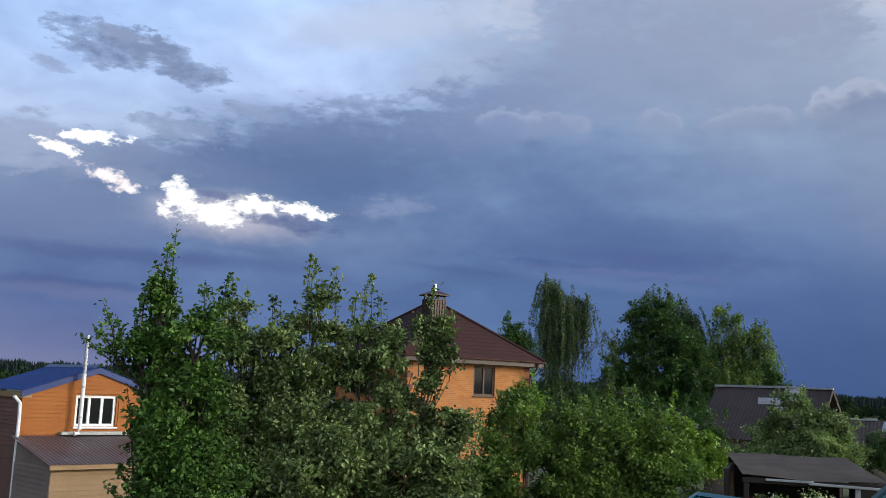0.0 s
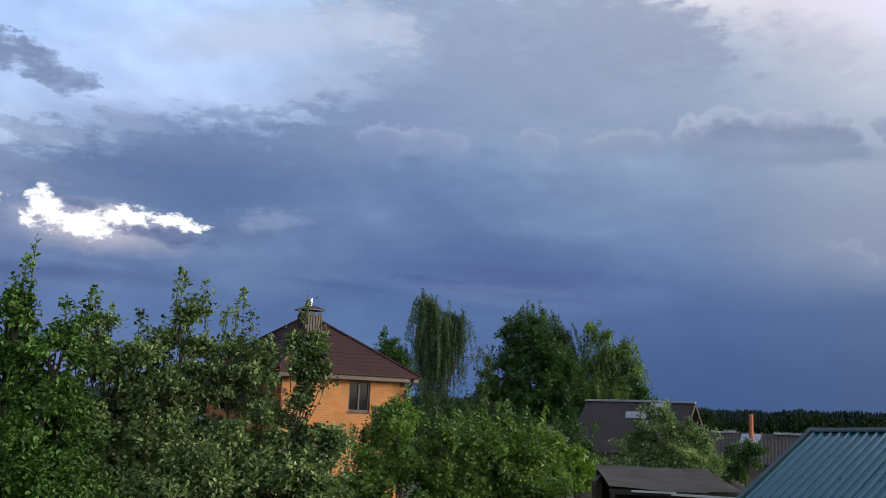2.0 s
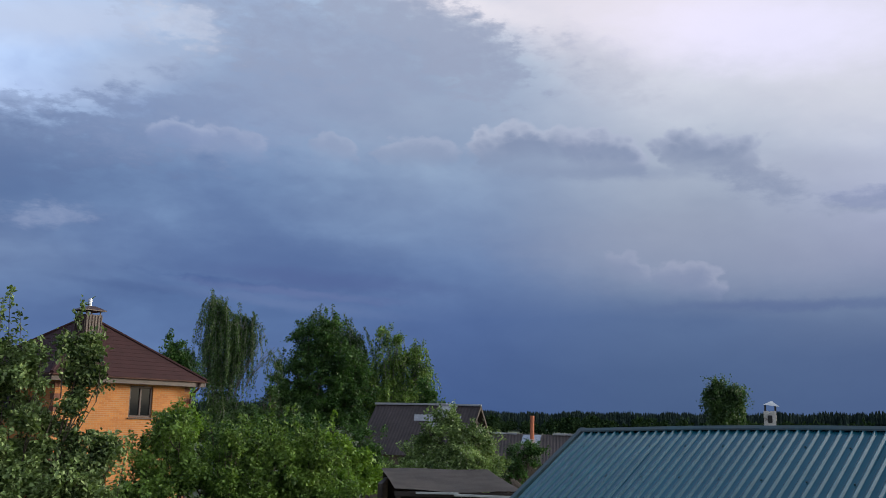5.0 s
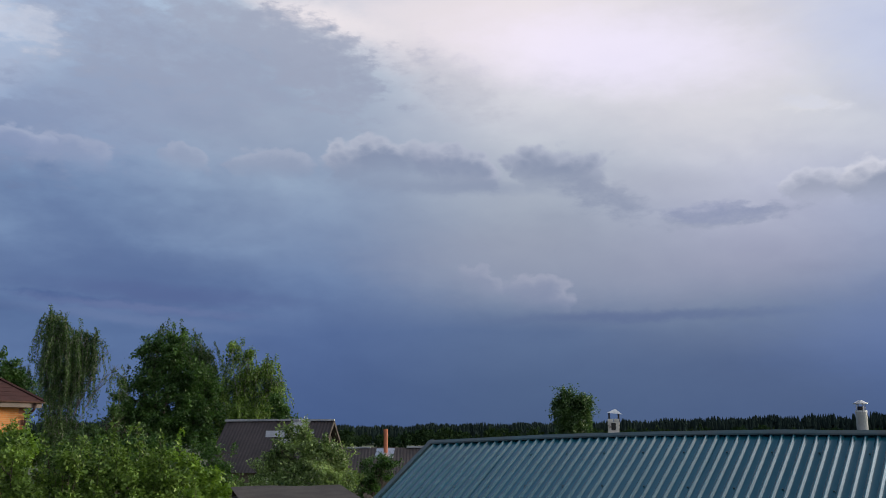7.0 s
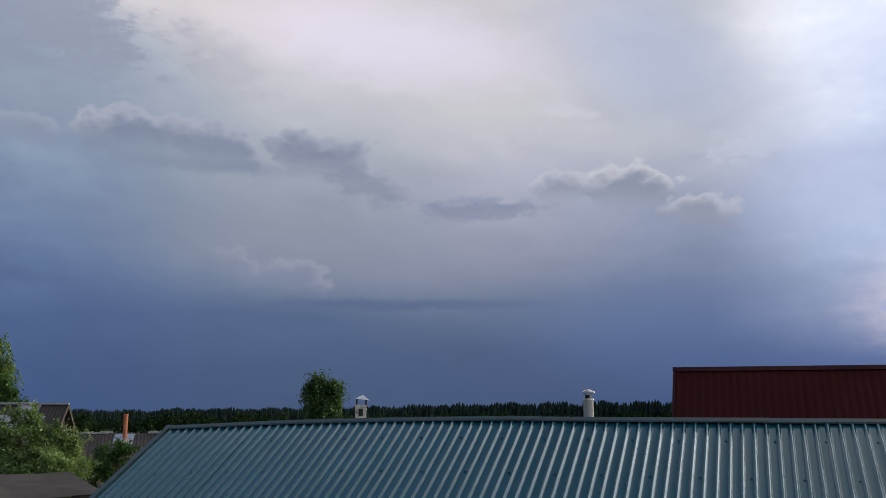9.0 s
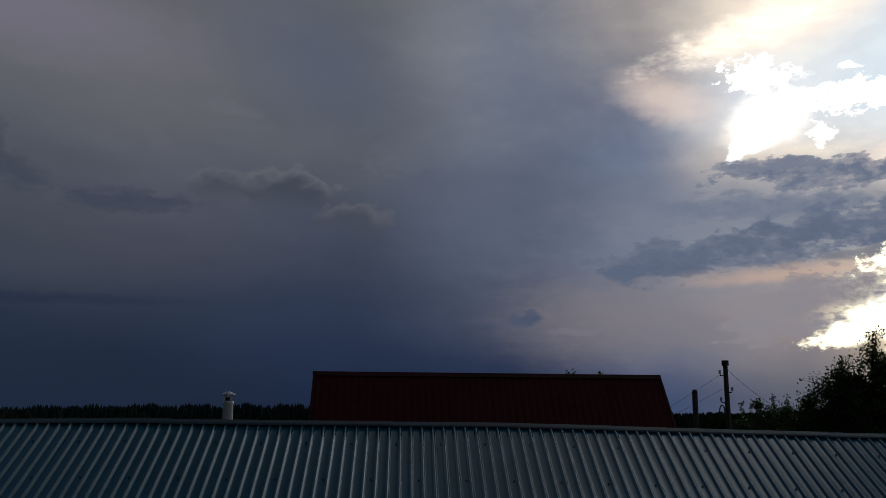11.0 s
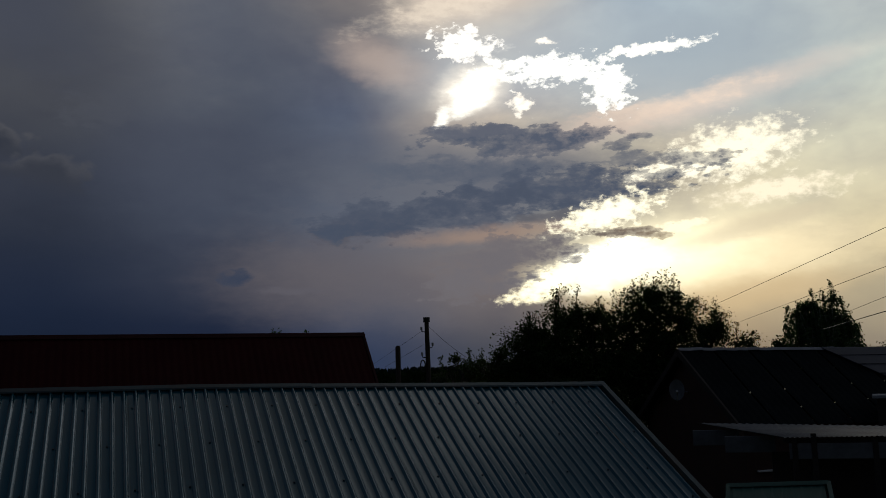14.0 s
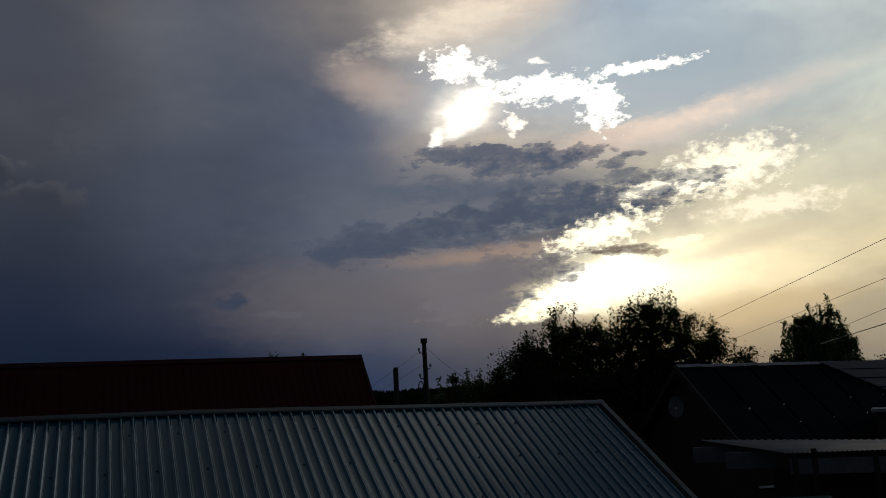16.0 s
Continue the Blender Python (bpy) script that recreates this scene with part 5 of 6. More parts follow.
    A, B, C, Dd = (inv @ v for v in (a, b, c, d))
    verts, faces = [], []
    n = 90
    for i in range(n + 1):
        f = i / n
        ripple = 0.014 * math.cos(i * math.tau / 3)
        lo_p, hi_p = C.lerp(Dd, f), A.lerp(B, f)
        for kk in (0, 0.5, 1):
            p = lo_p.lerp(hi_p, kk)
            verts.append((p.x, p.y, p.z + ripple))
    for i in range(n):
        for kk in range(2):
            q0 = i * 3 + kk
            faces.append((q0, q0 + 3, q0 + 4, q0 + 1))
    mesh_object("awning_roof", verts, faces, AWNING, aw)
    Ld = (Dd - C).length
    part("valance", boxed((0.1, 0.05, C.z - 0.42), (Ld, 0.09, C.z - 0.12), 0.008), DULL_BOARD, aw, "dull grey board under the edge")
    part("front_beam", boxed((0, 0.1, C.z - 0.12), (Ld, 0.18, C.z - 0.03)), DARK_WOOD, aw)
    for f in (0.35, 0.75):
        p = C.lerp(A, f)
        part("side_board", boxed((p.x - 0.5, p.y - 0.03, p.z - 0.42), (p.x + 0.5, p.y + 0.03, p.z - 0.08), 0.008), DULL_BOARD, aw)
    for x in (0.15, Ld * 0.19, Ld * 0.6, Ld - 0.2):
        part("post", boxed((x, 0.02, 0), (x + 0.1, 0.12, C.z - 0.03 + (0.1 if 0.2 < x < 0.7 else 0)), 0.01), DARK_WOOD, aw)
    part("dark_wall", boxed((-0.2, 0.9, 0), (Ld, 1.0, C.z - 0.35)), DARK_WOOD, aw)
    flat = thing("flat_roof_shed", polar(105.3, 26.0), -106, "shed with a pale flat sheet roof", "shed")
    part("roof_slab", boxed((-0.1, 0, 3.70), (3.2, 1.2, 3.78), 0.01), PALE_SLATE, flat)
    part("wall", boxed((0, 0.1, 0), (3.1, 1.1, 3.69)), DARK_WOOD, flat)


def build_poles():
    spot = polar(80.52, 36.0)
    p = thing("utility_pole", spot, -80.5, "dark wooden utility pole with insulators and wires", "pole")
    part("pole_shaft", tube([(0, 0, 0), (0.02, 0, 4), (0, 0, 6.72)], [0.11, 0.1, 0.085], 10), POLE_WOOD, p)
    part("pole_cap", tube([(0, 0, 6.62), (0, 0, 6.8)], 0.13, 10), SOOT, p)
    for z, s in ((6.25, -1), (5.65, 1), (5.3, -1)):
        arm = part("insulator_arm", tube([(0, -0.05, z), (0.18 * s, -0.05, z + 0.02), (0.2 * s, -0.05, z + 0.1)], 0.02, 6), SOOT, p)
        part("insulator", tube([(0.2 * s, -0.05, z + 0.08), (0.2 * s, -0.05, z + 0.2)], 0.04, 8), GREY_PAINT, arm)
    coil = [(-0.18 + 0.09 * math.cos(a), -0.12, 5.0 + 0.22 * math.sin(a)) for a in [i * math.tau / 14 for i in range(15)]]
    part("cable_coil", tube(coil, 0.025, 5), CABLE, p)
    s = thing("short_post", polar(78.75, 36.0), -78.7, "short dark wooden post", "post")
    part("post_shaft", tube([(-0.02, 0, 0), (0, 0, 3), (0.015, 0, 5.72)], [0.12, 0.11, 0.1], 10), POLE_WOOD, s)
    part("post_cap", tube([(0.015, 0, 5.68), (0.015, 0, 5.78)], [0.105, 0.07], 10), POLE_WOOD, s)

    def wire(name, a, b, sag, r, label):
        pts = [a.lerp(b, i / 12) - Vector((0, 0, sag * 4 * (i / 12) * (1 - i / 12))) for i in range(13)]
        o = part(name, tube(pts, r, 5), CABLE)
        tagged(o, label, "wire", "overhead wires")
    wire("overhead_wire", sight(80.3, 2.75, 36), sight(74.0, -1.0, 60), 0.1, 0.005, "thin black overhead wire to a pole")
    wire("overhead_wire", sight(80.3, 1.9, 36), sight(74.0, -1.2, 60), 0.1, 0.005, "thin black overhead wire to a pole")
    wire("overhead_wire", sight(80.6, 3.0, 36), sight(83.5, 0.6, 34), 0.1, 0.007, "black service wire falling from a pole")
    wire("overhead_wire", sight(113.0, 9.6, 16.5), sight(96.5, 3.2, 33), 0.0, 0.006, "thin black overhead wire against the sky")
    wire("overhead_wire", sight(113.0, 7.2, 18.0), sight(98.5, 2.45, 36), 0.0, 0.006, "thin black overhead wire against the sky")
    wire("overhead_wire", sight(113.0, 5.9, 19.0), sight(103.5, 2.45, 32), 0.0, 0.006, "thin black overhead wire against the sky")
    wire("overhead_wire", sight(113.0, 4.4, 20.0), sight(103.0, 1.85, 32), 0.0, 0.012, "thick black overhead cable against the sky")


build_west_house()
build_poles()


# ---- pale blue sheet fence glimpsed under the fruit trees ----
def build_fence():
    a, b = polar(-16, 23.5), polar(8, 25.0)
    run = b - a
    L = run.length
    f = thing("sheet_fence", a, math.degrees(math.atan2(run.y, run.x)), "blue-grey sheet-metal garden fence", "fence")
    x = 0.0
    while x < L - 0.2:
        prof = [(c, h) for c, h in wave(1.15, 0.115, 0.02)]
        verts, faces = [], []
        for z in (0.05, 2.05):
            verts += [(c, -h, z) for c, h in prof]
        n = len(prof)
        faces = [(i, i + 1, n + i + 1, n + i) for i in range(n - 1)]
        mesh_object("fence_sheet", verts, faces, BLUE_SHEET, f).location = (x, 0, 0)
        part("fence_post", boxed((x, 0.02, 0), (x + 0.06, 0.08, 2.05)), DARK_WOOD, f)
        x += 1.15
    for z in (0.4, 1.6):
        part("fence_rail", boxed((0, 0.005, z), (L, 0.02, z + 0.05)), DARK_WOOD, f)


build_fence()


# ---- trees and shrubs ----
def leaf_mesh(name, roots, ways, ups, sizes, slim, mat, parent, smooth_fold=0.25, six=False):
    """Many small folded leaves in one mesh: root, direction, upward side and length of each."""
    n = len(roots)
    side = np.cross(ways, ups)
    side /= np.linalg.norm(side, axis=1)[:, None] + 1e-9
    up = np.cross(side, ways)
    L = sizes[:, None]
    tip = roots + ways * L - up * L * 0.12
    if six:
        l1 = roots + ways * L * 0.28 + side * L * slim * 0.85 + up * L * smooth_fold * 0.5
        l2 = roots + ways * L * 0.68 + side * L * slim * 0.8 + up * L * smooth_fold * 0.4
        r1 = roots + ways * L * 0.28 - side * L * slim * 0.85 + up * L * smooth_fold * 0.5
        r2 = roots + ways * L * 0.68 - side * L * slim * 0.8 + up * L * smooth_fold * 0.4
        co = np.stack([roots, l1, l2, tip, r2, r1], 1).reshape(-1, 3)
        base = np.arange(n)[:, None] * 6
        faces = np.concatenate([base + [0, 1, 2, 3], base + [0, 3, 4, 5]], 1).reshape(-1, 4)
        per, loops = 4, 8
    else:
        left = roots + ways * L * 0.45 + side * L * slim + up * L * smooth_fold * 0.5
        right = roots + ways * L * 0.45 - side * L * slim + up * L * smooth_fold * 0.5
        co = np.stack([roots, left, tip, right], 1).reshape(-1, 3)
        base = np.arange(n)[:, None] * 4
        faces = np.concatenate([base + [0, 1, 2], base + [0, 2, 3]], 1).reshape(-1, 3)
        per = 3
    me = bpy.data.meshes.new(name)
    me.vertices.add(len(co))
    me.vertices.foreach_set("co", co.astype(np.float32).ravel())
    me.loops.add(faces.size)
    me.loops.foreach_set("vertex_index", faces.astype(np.int32).ravel())
    me.polygons.add(len(faces))
    me.polygons.foreach_set("loop_start", np.arange(0, faces.size, per, dtype=np.int32))
    me.update(calc_edges=True)
    me.materials.append(mat)
    ob = new(name, me)
    ob.parent = parent
    return ob


class Wood:
    """Collects tapered branches of one tree into one mesh."""

    def __init__(self):
        self.verts, self.faces = [], []

    def add(self, pts, r0, r1, sides=5):
        pts = np.asarray(pts, float)
        k = len(pts)
        first = len(self.verts)
        for i in range(k):
            d = pts[min(i + 1, k - 1)] - pts[max(i - 1, 0)]
            d = d / (np.linalg.norm(d) + 1e-9)
            a = np.cross(d, (0.3, 0.2, 1.0) if abs(d[2]) < 0.95 else (1.0, 0, 0))
            a /= np.linalg.norm(a)
            b = np.cross(d, a)
            r = r0 + (r1 - r0) * i / (k - 1)
            for s in range(sides):
                self.verts.append(pts[i] + (a * math.cos(s * math.tau / sides) + b * math.sin(s * math.tau / sides)) * r)
        for i in range(k - 1):
            for s in range(sides):
                q = first + i * sides
                self.faces.append((q + s, q + (s + 1) % sides, q + sides + (s + 1) % sides, q + sides + s))


def bow(a, b, lift, n, rng, jitter=0.0):
    """A curved path from a to b that first rises by lift."""
    a, b = np.asarray(a, float), np.asarray(b, float)
    m = (a + b) / 2 + np.array((0, 0, lift)) + rng.normal(0, jitter, 3)
    t = np.linspace(0, 1, n)[:, None]
    return (1 - t) ** 2 * a + 2 * t * (1 - t) * m + t ** 2 * b


def grow(name, label, category, az, d, lobes, leaf, bark, twigs, per_twig, leaf_len, seed, trunk_r=0.12, stems=1, slim=0.3,
         shoots=(), droop=0.0, hang=(0, 0), six=False, group="", deep=0.8, twig_len=0.55, bloom=None, spill=0.5, fork=0.35, ragged=0.14, scatter=0.0, inner=0.35, clump=0.7, sprays=0, fill=6):
    """A tree or shrub at a bearing and distance. lobes: (bearing, height angle, half width, half height) of each mass of the crown,
    shoots: (bearing, height angle) of upright leaders, sprays: how many more stand out of the crown at random, hang: number and length of weeping strands."""
    rng = np.random.default_rng(seed)
    base = polar(az, d)
    tree = thing(name, base, -az, label, category, group)
    rad = math.pi / 180
    cs, sz, wt = [], [], []
    for la, le, wa, we in lobes:
        x = d * math.tan((la - az) * rad)
        z = EYE + d * math.tan(le * rad)
        rx, rz = d * wa * rad, d * we * rad
        cs.append((x, rng.normal(0, 0.15) * rx, z))
        sz.append((rx, rx * deep, rz))
        wt.append(rx * rx * rz)
    cs, sz, wt = np.array(cs), np.array(sz), np.maximum(np.array(wt) / sum(wt), 0.016)
    wt = wt / wt.sum()
    wood = Wood()
    top = cs[:, 2].max()
    low = (cs[:, 2] - sz[:, 2]).min()
    # stems and limbs
    limb_pts = []
    for s in range(stems):
        foot = np.array((rng.normal(0, 0.18) * (stems > 1) + (s - (stems - 1) / 2) * 0.35, rng.normal(0, 0.1), -0.06))
        crotch = np.array((foot[0] * 1.6, foot[1], max(0.5, low * fork + (top - low) * 0.12)))
        wood.add(bow(foot, crotch, 0, 5, rng, 0.06), trunk_r, trunk_r * 0.75, 9)
        for i in range(len(cs)):
            if stems > 1 and i % stems != s and len(cs) > stems:
                continue
            goal = cs[i] + np.array((0, 0, sz[i, 2] * 0.45))
            path = bow(crotch, goal, 0.25 * (goal[2] - crotch[2]) * (1 if abs(goal[0] - crotch[0]) > 0.5 else 0.1), 9, rng, 0.12)
            thick = min(1.0, max(0.22, sz[i, 0] * sz[i, 2] / (np.median(sz[:, 0] * sz[:, 2]) + 1e-9)))
            wood.add(path, trunk_r * 0.58 * thick, trunk_r * 0.12 * thick, 6)
            limb_pts.append(path)
            for _ in range(4):
                k = rng.integers(3, 8)
                v = rng.normal(size=3)
                v[2] = abs(v[2]) * 0.6
                v /= np.linalg.norm(v)
                tip = cs[i] + v * sz[i] * 0.75
                sub = bow(path[k], tip, 0.1, 6, rng, 0.08)
                wood.add(sub, trunk_r * 0.26, trunk_r * 0.07, 5)
                limb_pts.append(sub)
    wild = []
    for _ in range(sprays):
        i = rng.choice(len(cs), p=wt)
        u = rng.uniform(-0.95, 0.95)
        x = cs[i, 0] + u * sz[i, 0]
        z = cs[i, 2] + sz[i, 2] * (1 - u * u) ** 0.5 + rng.uniform(0.05, 0.6)
        wild.append((az + math.degrees(math.atan(x / d)), math.degrees(math.atan((z - EYE) / d))))
    for n, (la, le) in enumerate([*shoots, *wild]):
        x, z = d * math.tan((la - az) * rad), EYE + d * math.tan(le * rad)
        i = np.argmin(np.abs(cs[:, 0] - x))
        pool = np.concatenate(limb_pts)
        a = pool[np.argmin((pool[:, 0] - x) ** 2 * 3 + (pool[:, 2] - (z - 0.9)) ** 2 + 4 * np.maximum(0, pool[:, 2] - z + 0.4) ** 2)]
        sub = bow(a, (x, a[1] + rng.normal(0, 0.1), z), 0.05, 8, rng, 0.05)
        wood.add(sub, trunk_r * (0.16 if n < len(shoots) else 0.08), trunk_r * 0.03, 5)
        limb_pts.append(sub[:3])
        t = rng.uniform(0.1, 1.0, 70) ** 0.8
        shoot_store.append((sub, t))
    nodes = np.concatenate(limb_pts)
    # twigs with leaves
    roots, ways, sizes = [], [], []
    # sprays of twigs, with gaps between them
    hearts = []
    for w in rng.choice(len(cs), max(10, twigs // fill), p=wt):
        v = rng.normal(size=3)
        v /= np.linalg.norm(v)
        r = rng.uniform(inner, 1.0) ** spill * (1 + rng.normal(0, ragged))
        heart = cs[w] + v * sz[w] * r
        hearts.append((heart, nodes[np.argmin(((nodes - heart) ** 2).sum(1) + 3 * np.maximum(0, nodes[:, 2] - heart[2]) ** 2)], rng.uniform(0.55, 1.3)))
    for w in rng.integers(0, len(hearts), twigs):
        heart, near, reach = hearts[w]
        v = rng.normal(size=3)
        tip = heart + v / np.linalg.norm(v) * rng.uniform(0.2, 1.0) ** 0.6 * twig_len * clump * reach * np.array((1.0, 1.0, 0.75))
        gap = tip - near
        dist = np.linalg.norm(gap)
        if dist > twig_len * 2.2:
            near = tip - gap / dist * twig_len * 2.2
        path = bow(near, tip, 0.12 * dist - droop * dist, 5, rng, 0.04)
        wood.add(path, max(0.006, trunk_r * 0.06), 0.003, 3)
        t = rng.uniform(0.25, 1.05, per_twig) * 4
        i = np.clip(t.astype(int), 0, 3)
        p = path[i] + (path[i + 1] - path[i]) * (t - i)[:, None]
        axis = (path[-1] - path[-2]) / (np.linalg.norm(path[-1] - path[-2]) + 1e-9)
        w_ = rng.normal(size=(per_twig, 3)) * 0.8 + axis * 0.55 + np.array((0, 0, 0.1 - droop * 1.5))
        roots.append(p + rng.normal(0, max(scatter, leaf_len * 0.5), (per_twig, 3)))
        ways.append(w_)
        sizes.append(rng.uniform(0.6, 1.25, per_twig) * leaf_len)
    while shoot_store:
        sub, t = shoot_store.pop()
        t = t * (len(sub) - 1.001)
        i = t.astype(int)
        p = sub[i] + (sub[i + 1] - sub[i]) * (t - i)[:, None]
        k = len(p)
        roots.append(p + rng.normal(0, leaf_len * 0.7, (k, 3)) * (1.4 - t[:, None] / len(sub)))
        ways.append(rng.normal(size=(k, 3)) + np.array((0, 0, 0.5)))
        sizes.append(rng.uniform(0.6, 1.2, k) * leaf_len)
    # weeping strands
    for _ in range(hang[0]):
        heart = hearts[rng.integers(0, len(hearts))]
        v = rng.normal(size=3)
        a = heart[0] + v * twig_len * 0.22
        ln = hang[1] * rng.uniform(0.3, 0.8) * heart[2]
        path = bow(a, a + np.array((v[0] * 0.25, v[1] * 0.25, -ln)), ln * 0.25, 6, rng, 0.03)
        wood.add(path, 0.012, 0.004, 3)
        k = int(ln * 36)
        t = rng.uniform(0, 4.99, k)
        i = t.astype(int)
        roots.append(path[i] + (path[i + 1] - path[i]) * (t - i)[:, None] + rng.normal(0, leaf_len * 0.45, (k, 3)))
        ways.append(rng.normal(size=(k, 3)) * 0.5 + np.array((0, 0, -0.9)))
        sizes.append(rng.uniform(0.7, 1.2, k) * leaf_len)
    roots, ways, sizes = np.concatenate(roots), np.concatenate(ways), np.concatenate(sizes)
    ways /= np.linalg.norm(ways, axis=1)[:, None] + 1e-9
    ups = rng.normal(size=ways.shape) * 0.6 + np.array((0, 0, 1.0))
    mesh_object("trunk", wood.verts, wood.faces, bark, tree, "", True)
    leaf_mesh("crown", roots, ways, ups, sizes, slim, leaf, tree, six=six)
    if bloom:
        k = bloom
        pick = rng.choice(len(roots), k)
        p = roots[pick] + rng.normal(0, 0.03, (k, 3))
        hi = np.repeat(p, 9, 0) + rng.normal(0, 0.035, (k * 9, 3)) * np.array((1, 1, 1.5))
        wy = rng.normal(size=hi.shape)
        wy /= np.linalg.norm(wy, axis=1)[:, None]
        leaf_mesh("blossom", hi, wy, rng.normal(size=hi.shape), np.full(len(hi), 0.045), 0.4, BLOSSOM, tree)
    return tree


shoot_store = []

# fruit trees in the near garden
grow("apple_tree", "leafy apple tree with a dense crown coloured as in deep shade", "apple tree", -14.8, 11.6,
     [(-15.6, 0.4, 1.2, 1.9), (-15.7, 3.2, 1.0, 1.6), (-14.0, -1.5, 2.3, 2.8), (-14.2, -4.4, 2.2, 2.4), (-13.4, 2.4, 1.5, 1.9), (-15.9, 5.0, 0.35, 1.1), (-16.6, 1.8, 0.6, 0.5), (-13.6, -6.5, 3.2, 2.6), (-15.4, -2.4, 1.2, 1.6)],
     SHADED_APPLE_LEAF, BARK, 1700, 38, 0.063, 11, 0.1, 1, 0.34, [(-15.46, 8.8), (-15.8, 7.6), (-16.9, 5.0), (-16.3, 6.6), (-20.2, 2.3), (-19.4, 2.8), (-19.0, 4.2), (-18.3, 3.2), (-18.8, 1.7), (-17.6, 2.3), (-17.3, 3.9), (-18.2, -5.6), (-17.6, -4.7), (-17.4, -0.4)], six=True, twig_len=0.45, scatter=0.035, clump=0.62, sprays=10, fill=12)
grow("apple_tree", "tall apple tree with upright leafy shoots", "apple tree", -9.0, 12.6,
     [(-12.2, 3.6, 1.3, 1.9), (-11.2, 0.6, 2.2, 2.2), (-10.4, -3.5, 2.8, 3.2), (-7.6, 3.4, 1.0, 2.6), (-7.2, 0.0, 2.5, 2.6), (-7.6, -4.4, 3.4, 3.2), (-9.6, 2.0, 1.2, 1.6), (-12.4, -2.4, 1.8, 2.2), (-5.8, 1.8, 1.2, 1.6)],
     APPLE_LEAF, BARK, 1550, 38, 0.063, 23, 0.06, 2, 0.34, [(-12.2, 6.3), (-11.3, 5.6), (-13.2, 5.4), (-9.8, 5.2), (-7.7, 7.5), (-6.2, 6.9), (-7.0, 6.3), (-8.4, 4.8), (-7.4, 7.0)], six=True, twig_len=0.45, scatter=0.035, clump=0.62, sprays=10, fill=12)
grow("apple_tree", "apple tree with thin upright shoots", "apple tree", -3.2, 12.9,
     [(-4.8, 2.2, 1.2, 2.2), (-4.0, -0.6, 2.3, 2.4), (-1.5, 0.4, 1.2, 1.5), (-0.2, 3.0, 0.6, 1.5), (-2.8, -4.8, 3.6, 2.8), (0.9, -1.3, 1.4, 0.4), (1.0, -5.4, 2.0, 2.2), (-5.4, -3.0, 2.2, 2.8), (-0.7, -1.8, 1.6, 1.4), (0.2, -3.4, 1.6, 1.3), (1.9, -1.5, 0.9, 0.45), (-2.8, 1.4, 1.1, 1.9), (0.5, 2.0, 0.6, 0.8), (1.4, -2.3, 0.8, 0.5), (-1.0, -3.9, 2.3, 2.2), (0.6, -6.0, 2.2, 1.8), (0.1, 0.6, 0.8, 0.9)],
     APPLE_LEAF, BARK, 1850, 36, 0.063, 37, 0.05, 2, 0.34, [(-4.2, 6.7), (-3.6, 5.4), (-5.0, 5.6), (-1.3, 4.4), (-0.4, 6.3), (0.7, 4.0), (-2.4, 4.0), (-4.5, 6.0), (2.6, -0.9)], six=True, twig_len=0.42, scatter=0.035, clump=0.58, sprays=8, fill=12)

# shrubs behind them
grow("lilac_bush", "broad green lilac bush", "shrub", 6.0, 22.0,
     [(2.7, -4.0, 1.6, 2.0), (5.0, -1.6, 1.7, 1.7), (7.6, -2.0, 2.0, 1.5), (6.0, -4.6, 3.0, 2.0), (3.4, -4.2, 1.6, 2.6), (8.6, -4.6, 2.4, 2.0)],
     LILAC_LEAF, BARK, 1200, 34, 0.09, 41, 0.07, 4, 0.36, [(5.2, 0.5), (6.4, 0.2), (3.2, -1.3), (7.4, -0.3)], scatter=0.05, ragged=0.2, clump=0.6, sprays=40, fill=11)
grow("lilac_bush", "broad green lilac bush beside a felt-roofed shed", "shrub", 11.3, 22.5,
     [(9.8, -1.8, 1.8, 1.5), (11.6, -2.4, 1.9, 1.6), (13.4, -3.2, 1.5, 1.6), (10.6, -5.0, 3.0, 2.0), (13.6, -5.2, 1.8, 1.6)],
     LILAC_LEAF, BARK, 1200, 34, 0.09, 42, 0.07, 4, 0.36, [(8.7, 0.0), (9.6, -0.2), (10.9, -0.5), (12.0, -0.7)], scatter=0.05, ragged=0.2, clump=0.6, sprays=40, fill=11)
grow("maple_sapling", "young maple with fresh yellow-green leaves", "sapling", 13.9, 27.0,
     [(13.4, -1.5, 0.9, 0.9), (14.3, -2.2, 0.9, 0.9), (12.7, -2.3, 0.8, 0.9), (15.3, -2.6, 1.0, 0.8), (14.4, -3.4, 1.6, 1.0), (15.8, -3.4, 0.9, 0.6)],
     FRESH_LEAF, BARK, 420, 32, 0.09, 43, 0.05, 3, 0.42, [(13.3, -0.5), (14.4, -1.0)], scatter=0.05, sprays=6)
grow("maple_sapling", "young maple with fresh yellow-green leaves", "sapling", 4.8, 25.0,
     [(4.6, -1.0, 0.9, 1.2), (5.4, -0.5, 0.8, 1.0)], FRESH_LEAF, BARK, 240, 32, 0.085, 44, 0.05, 2, 0.42, [(5.1, 0.9), (5.5, 0.7)], scatter=0.05, sprays=3)
grow("hedge", "dark green garden hedge below tall trees", "hedge", 11.5, 44.0,
     [(6.5, -1.0, 1.6, 0.8), (9.0, -0.9, 1.6, 0.9), (11.5, -0.8, 1.7, 0.9), (14.0, -0.9, 1.6, 0.9), (16.0, -1.2, 1.3, 0.9), (8.0, -2.2, 2.2, 1.0), (12.0, -2.2, 2.4, 1.0), (15.6, -2.6, 1.6, 0.9)],
     DARK_LEAF, BARK, 900, 30, 0.12, 45, 0.07, 5, 0.38, deep=0.5, scatter=0.1, sprays=16)
